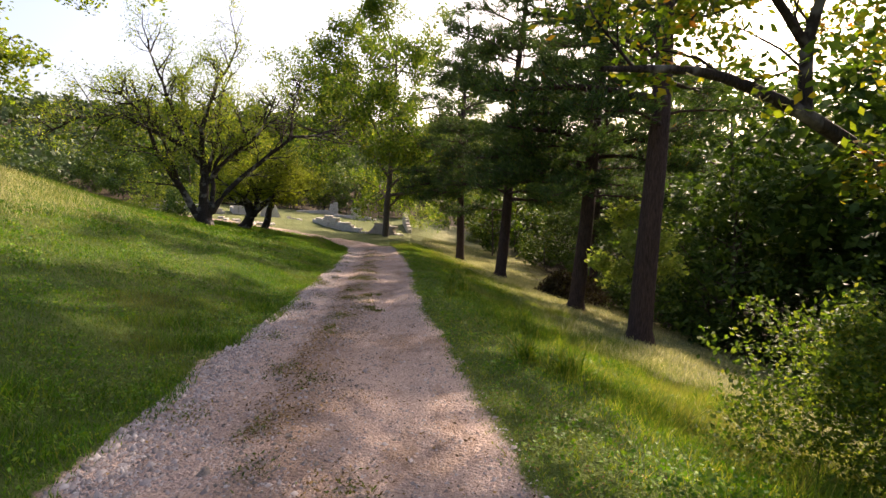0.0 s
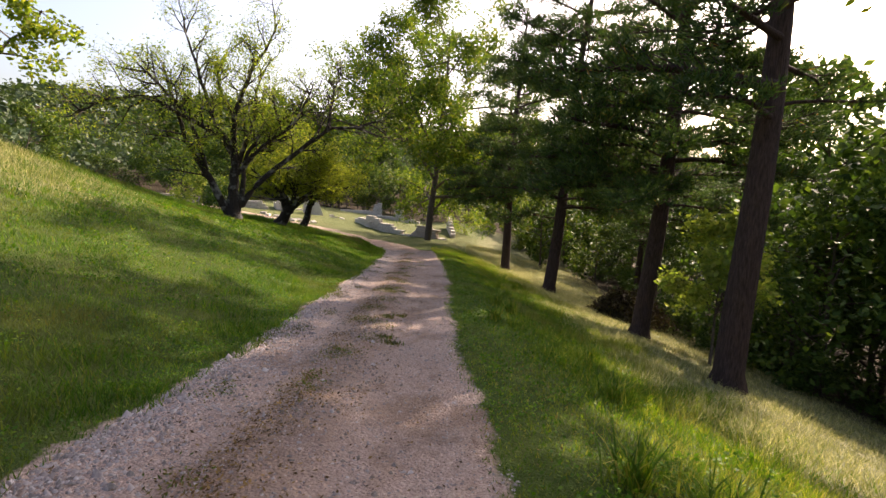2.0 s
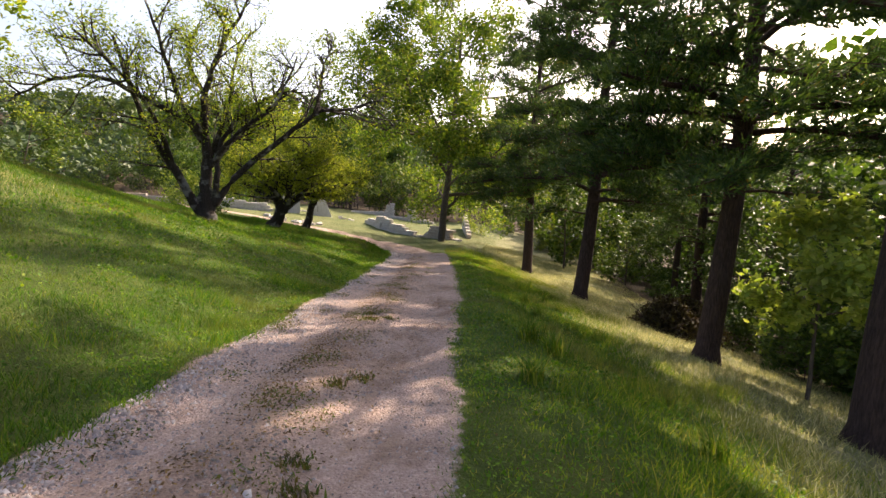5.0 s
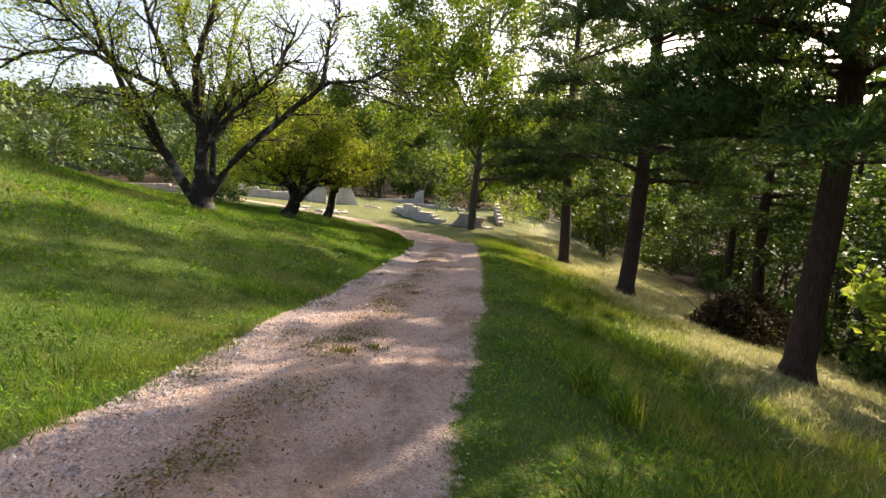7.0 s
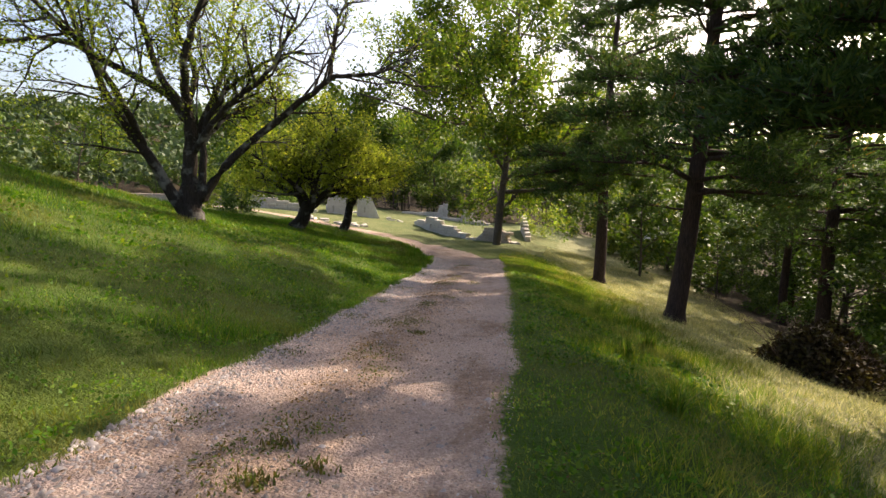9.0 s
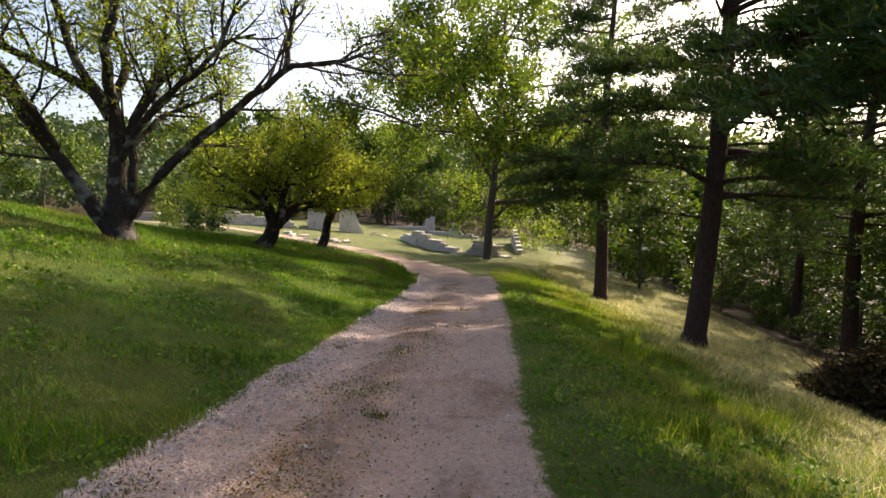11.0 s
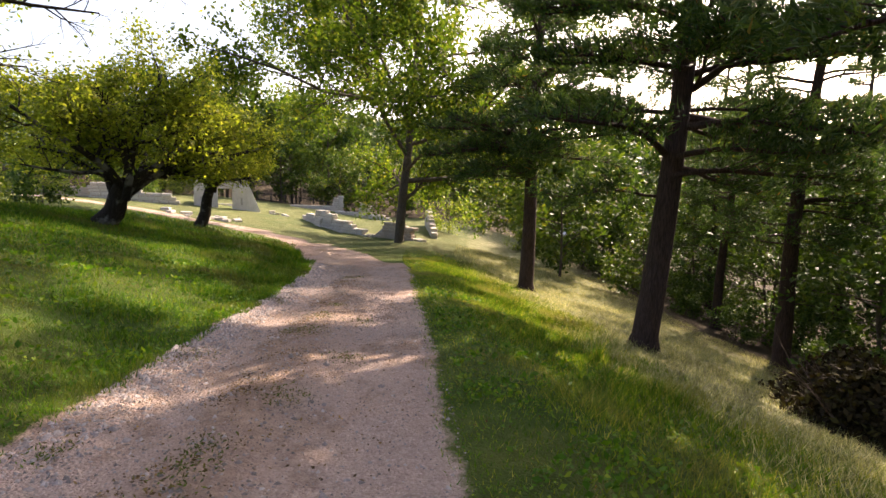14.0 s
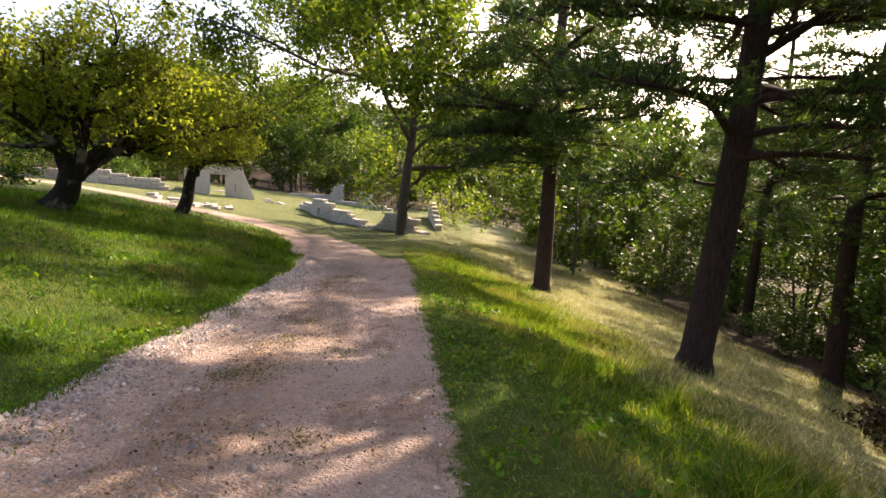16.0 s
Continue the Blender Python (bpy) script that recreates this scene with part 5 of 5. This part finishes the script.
def loose_gravel():
    r = np.random.default_rng(111)
    n = 54000
    y = 1.2 + 40 * r.uniform(0, 1, n) ** 1.7
    f = np.where(r.uniform(0, 1, n) < 0.40, np.abs(r.normal(0.06, 0.14, n)), r.uniform(0.0, 1.02, n))
    x = left_edge(y) + f * (right_edge(y) - left_edge(y))
    s = np.exp(r.normal(-4.82, 0.42, n)) * (1 + 0.6 * np.exp(-(f / 0.25) ** 2)) * (1 + np.maximum(y - 18, 0) / 40)
    z = surface(x, y) + s * 0.12
    base = np.array([(1, 0, -0.2), (-1, 0, -0.2), (0, 1, -0.2), (0, -1, -0.2), (0, 0, 0.75)], float)
    tri = np.array([(0, 2, 4), (2, 1, 4), (1, 3, 4), (3, 0, 4)])
    v = base[None] * (s[:, None, None] * r.uniform(0.55, 1.35, (n, 1, 3))) + r.normal(0, 0.2, (n, 5, 3)) * s[:, None, None]
    a = r.uniform(0, 6.28, n)
    ca, sa = np.cos(a)[:, None], np.sin(a)[:, None]
    v = np.stack([v[..., 0] * ca - v[..., 1] * sa, v[..., 0] * sa + v[..., 1] * ca, v[..., 2]], -1) + np.stack([x, y, z], 1)[:, None]
    ob = mesh_from("loose_gravel", v.reshape(-1, 3), (tri[None] + 5 * np.arange(n)[:, None, None]).reshape(-1, 3), GRAVEL)
    tagged(ob, "loose pinkish grey crushed gravel on the lane", "gravel", "", "stuff")
    n = 9000
    y = 1.2 + 32 * r.uniform(0, 1, n) ** 1.5
    f = r.normal(0.48, 0.13, n)
    x = left_edge(y) + f * (right_edge(y) - left_edge(y))
    ok = np.sin(x * 5 + y * 1.3) * np.sin(y * 2.7 - x) + 0.5 * np.sin(y * 0.9) > r.uniform(-0.5, 0.9, n)
    x, y = x[ok], y[ok]
    s = np.exp(r.normal(-4.6, 0.4, len(x)))
    v = base[None] * (s[:, None, None] * r.uniform(0.6, 1.4, (len(x), 1, 3))) + r.normal(0, 0.2, (len(x), 5, 3)) * s[:, None, None]
    v = v + np.stack([x, y, surface(x, y) + 0.004], 1)[:, None]
    ob = mesh_from("soil_clods", v.reshape(-1, 3), (tri[None] + 5 * np.arange(len(x))[:, None, None]).reshape(-1, 3), CLODS)
    tagged(ob, "dark brown clods of soil along the lane's crown", "soil", "", "stuff")
    m = 30000
    y = 1.2 + 34 * r.uniform(0, 1, m) ** 1.4
    pick = r.uniform(0, 1, m)
    f = np.where(pick < 0.35, r.normal(0.38, 0.04, m), np.where(pick < 0.72, r.normal(0.47, 0.13, m), r.uniform(0.0, 1.45, m)))
    x = left_edge(y) + f * (right_edge(y) - left_edge(y))
    ok = patches(x, y, 1.1, 7.0) + 0.8 * patches(x, y, 4.3, 1.0) > r.uniform(-0.9, 1.2, m)
    x, y = x[ok], y[ok]
    c = np.stack([x, y, surface(x, y) + 0.012], 1)
    ob = mesh_from("leaf_litter", *leaf_cards(r, c, 0.015, 0.005, 1.1, 2.0), LITTER)
    tagged(ob, "scattered brown fallen leaves on the lane and verge", "leaf litter", "", "stuff")


loose_gravel()


def lane_weeds(spots):
    r = np.random.default_rng(131)
    c = []
    for x, y, sc in spots:
        n = int(210 * sc)
        p = np.stack([x + r.normal(0, 0.13, n) * sc, y + r.normal(0, 0.2, n) * sc, np.zeros(n)], 1)
        p[:, 2] = surface(p[:, 0], p[:, 1]) + np.abs(r.normal(0.02, 0.02, n))
        c.append(p)
    ob = mesh_from("lane_weeds", *leaf_cards(r, np.concatenate(c), 0.0115, 0.008, 0.4, 2.8), WEED)
    tagged(ob, "low mats of green and withered weeds on the lane's crown", "weeds", "", "stuff")


wr2 = np.random.default_rng(141)
lane_weeds([(-1.75, 9.0, 1.0), (-1.6, 7.6, 0.8), (-1.9, 11.3, 1.2), (-1.55, 11.0, 0.9), (-2.1, 14.0, 1.2), (-2.3, 15.2, 1.0), (-2.7, 18.6, 1.3), (-2.4, 17.9, 1.0), (-2.9, 21.0, 1.1), (-3.1, 24.4, 1.0), (-2.9, 26.0, 0.9), (-1.3, 5.2, 0.8), (-1.4, 4.0, 0.7), (-2.5, 16.2, 1.2), (-1.2, 3.3, 0.6), (-3.2, 28.5, 1.1)] + [(float(left_edge(y) * 0.56 + right_edge(y) * 0.44) + wr2.normal(0, 0.22), y, wr2.uniform(0.5, 1.1)) for y in wr2.uniform(3, 36, 20)]
           + [(float(left_edge(y)) + wr2.uniform(0.1, 0.5), y, wr2.uniform(0.6, 1.0)) for y in wr2.uniform(3, 36, 16)])
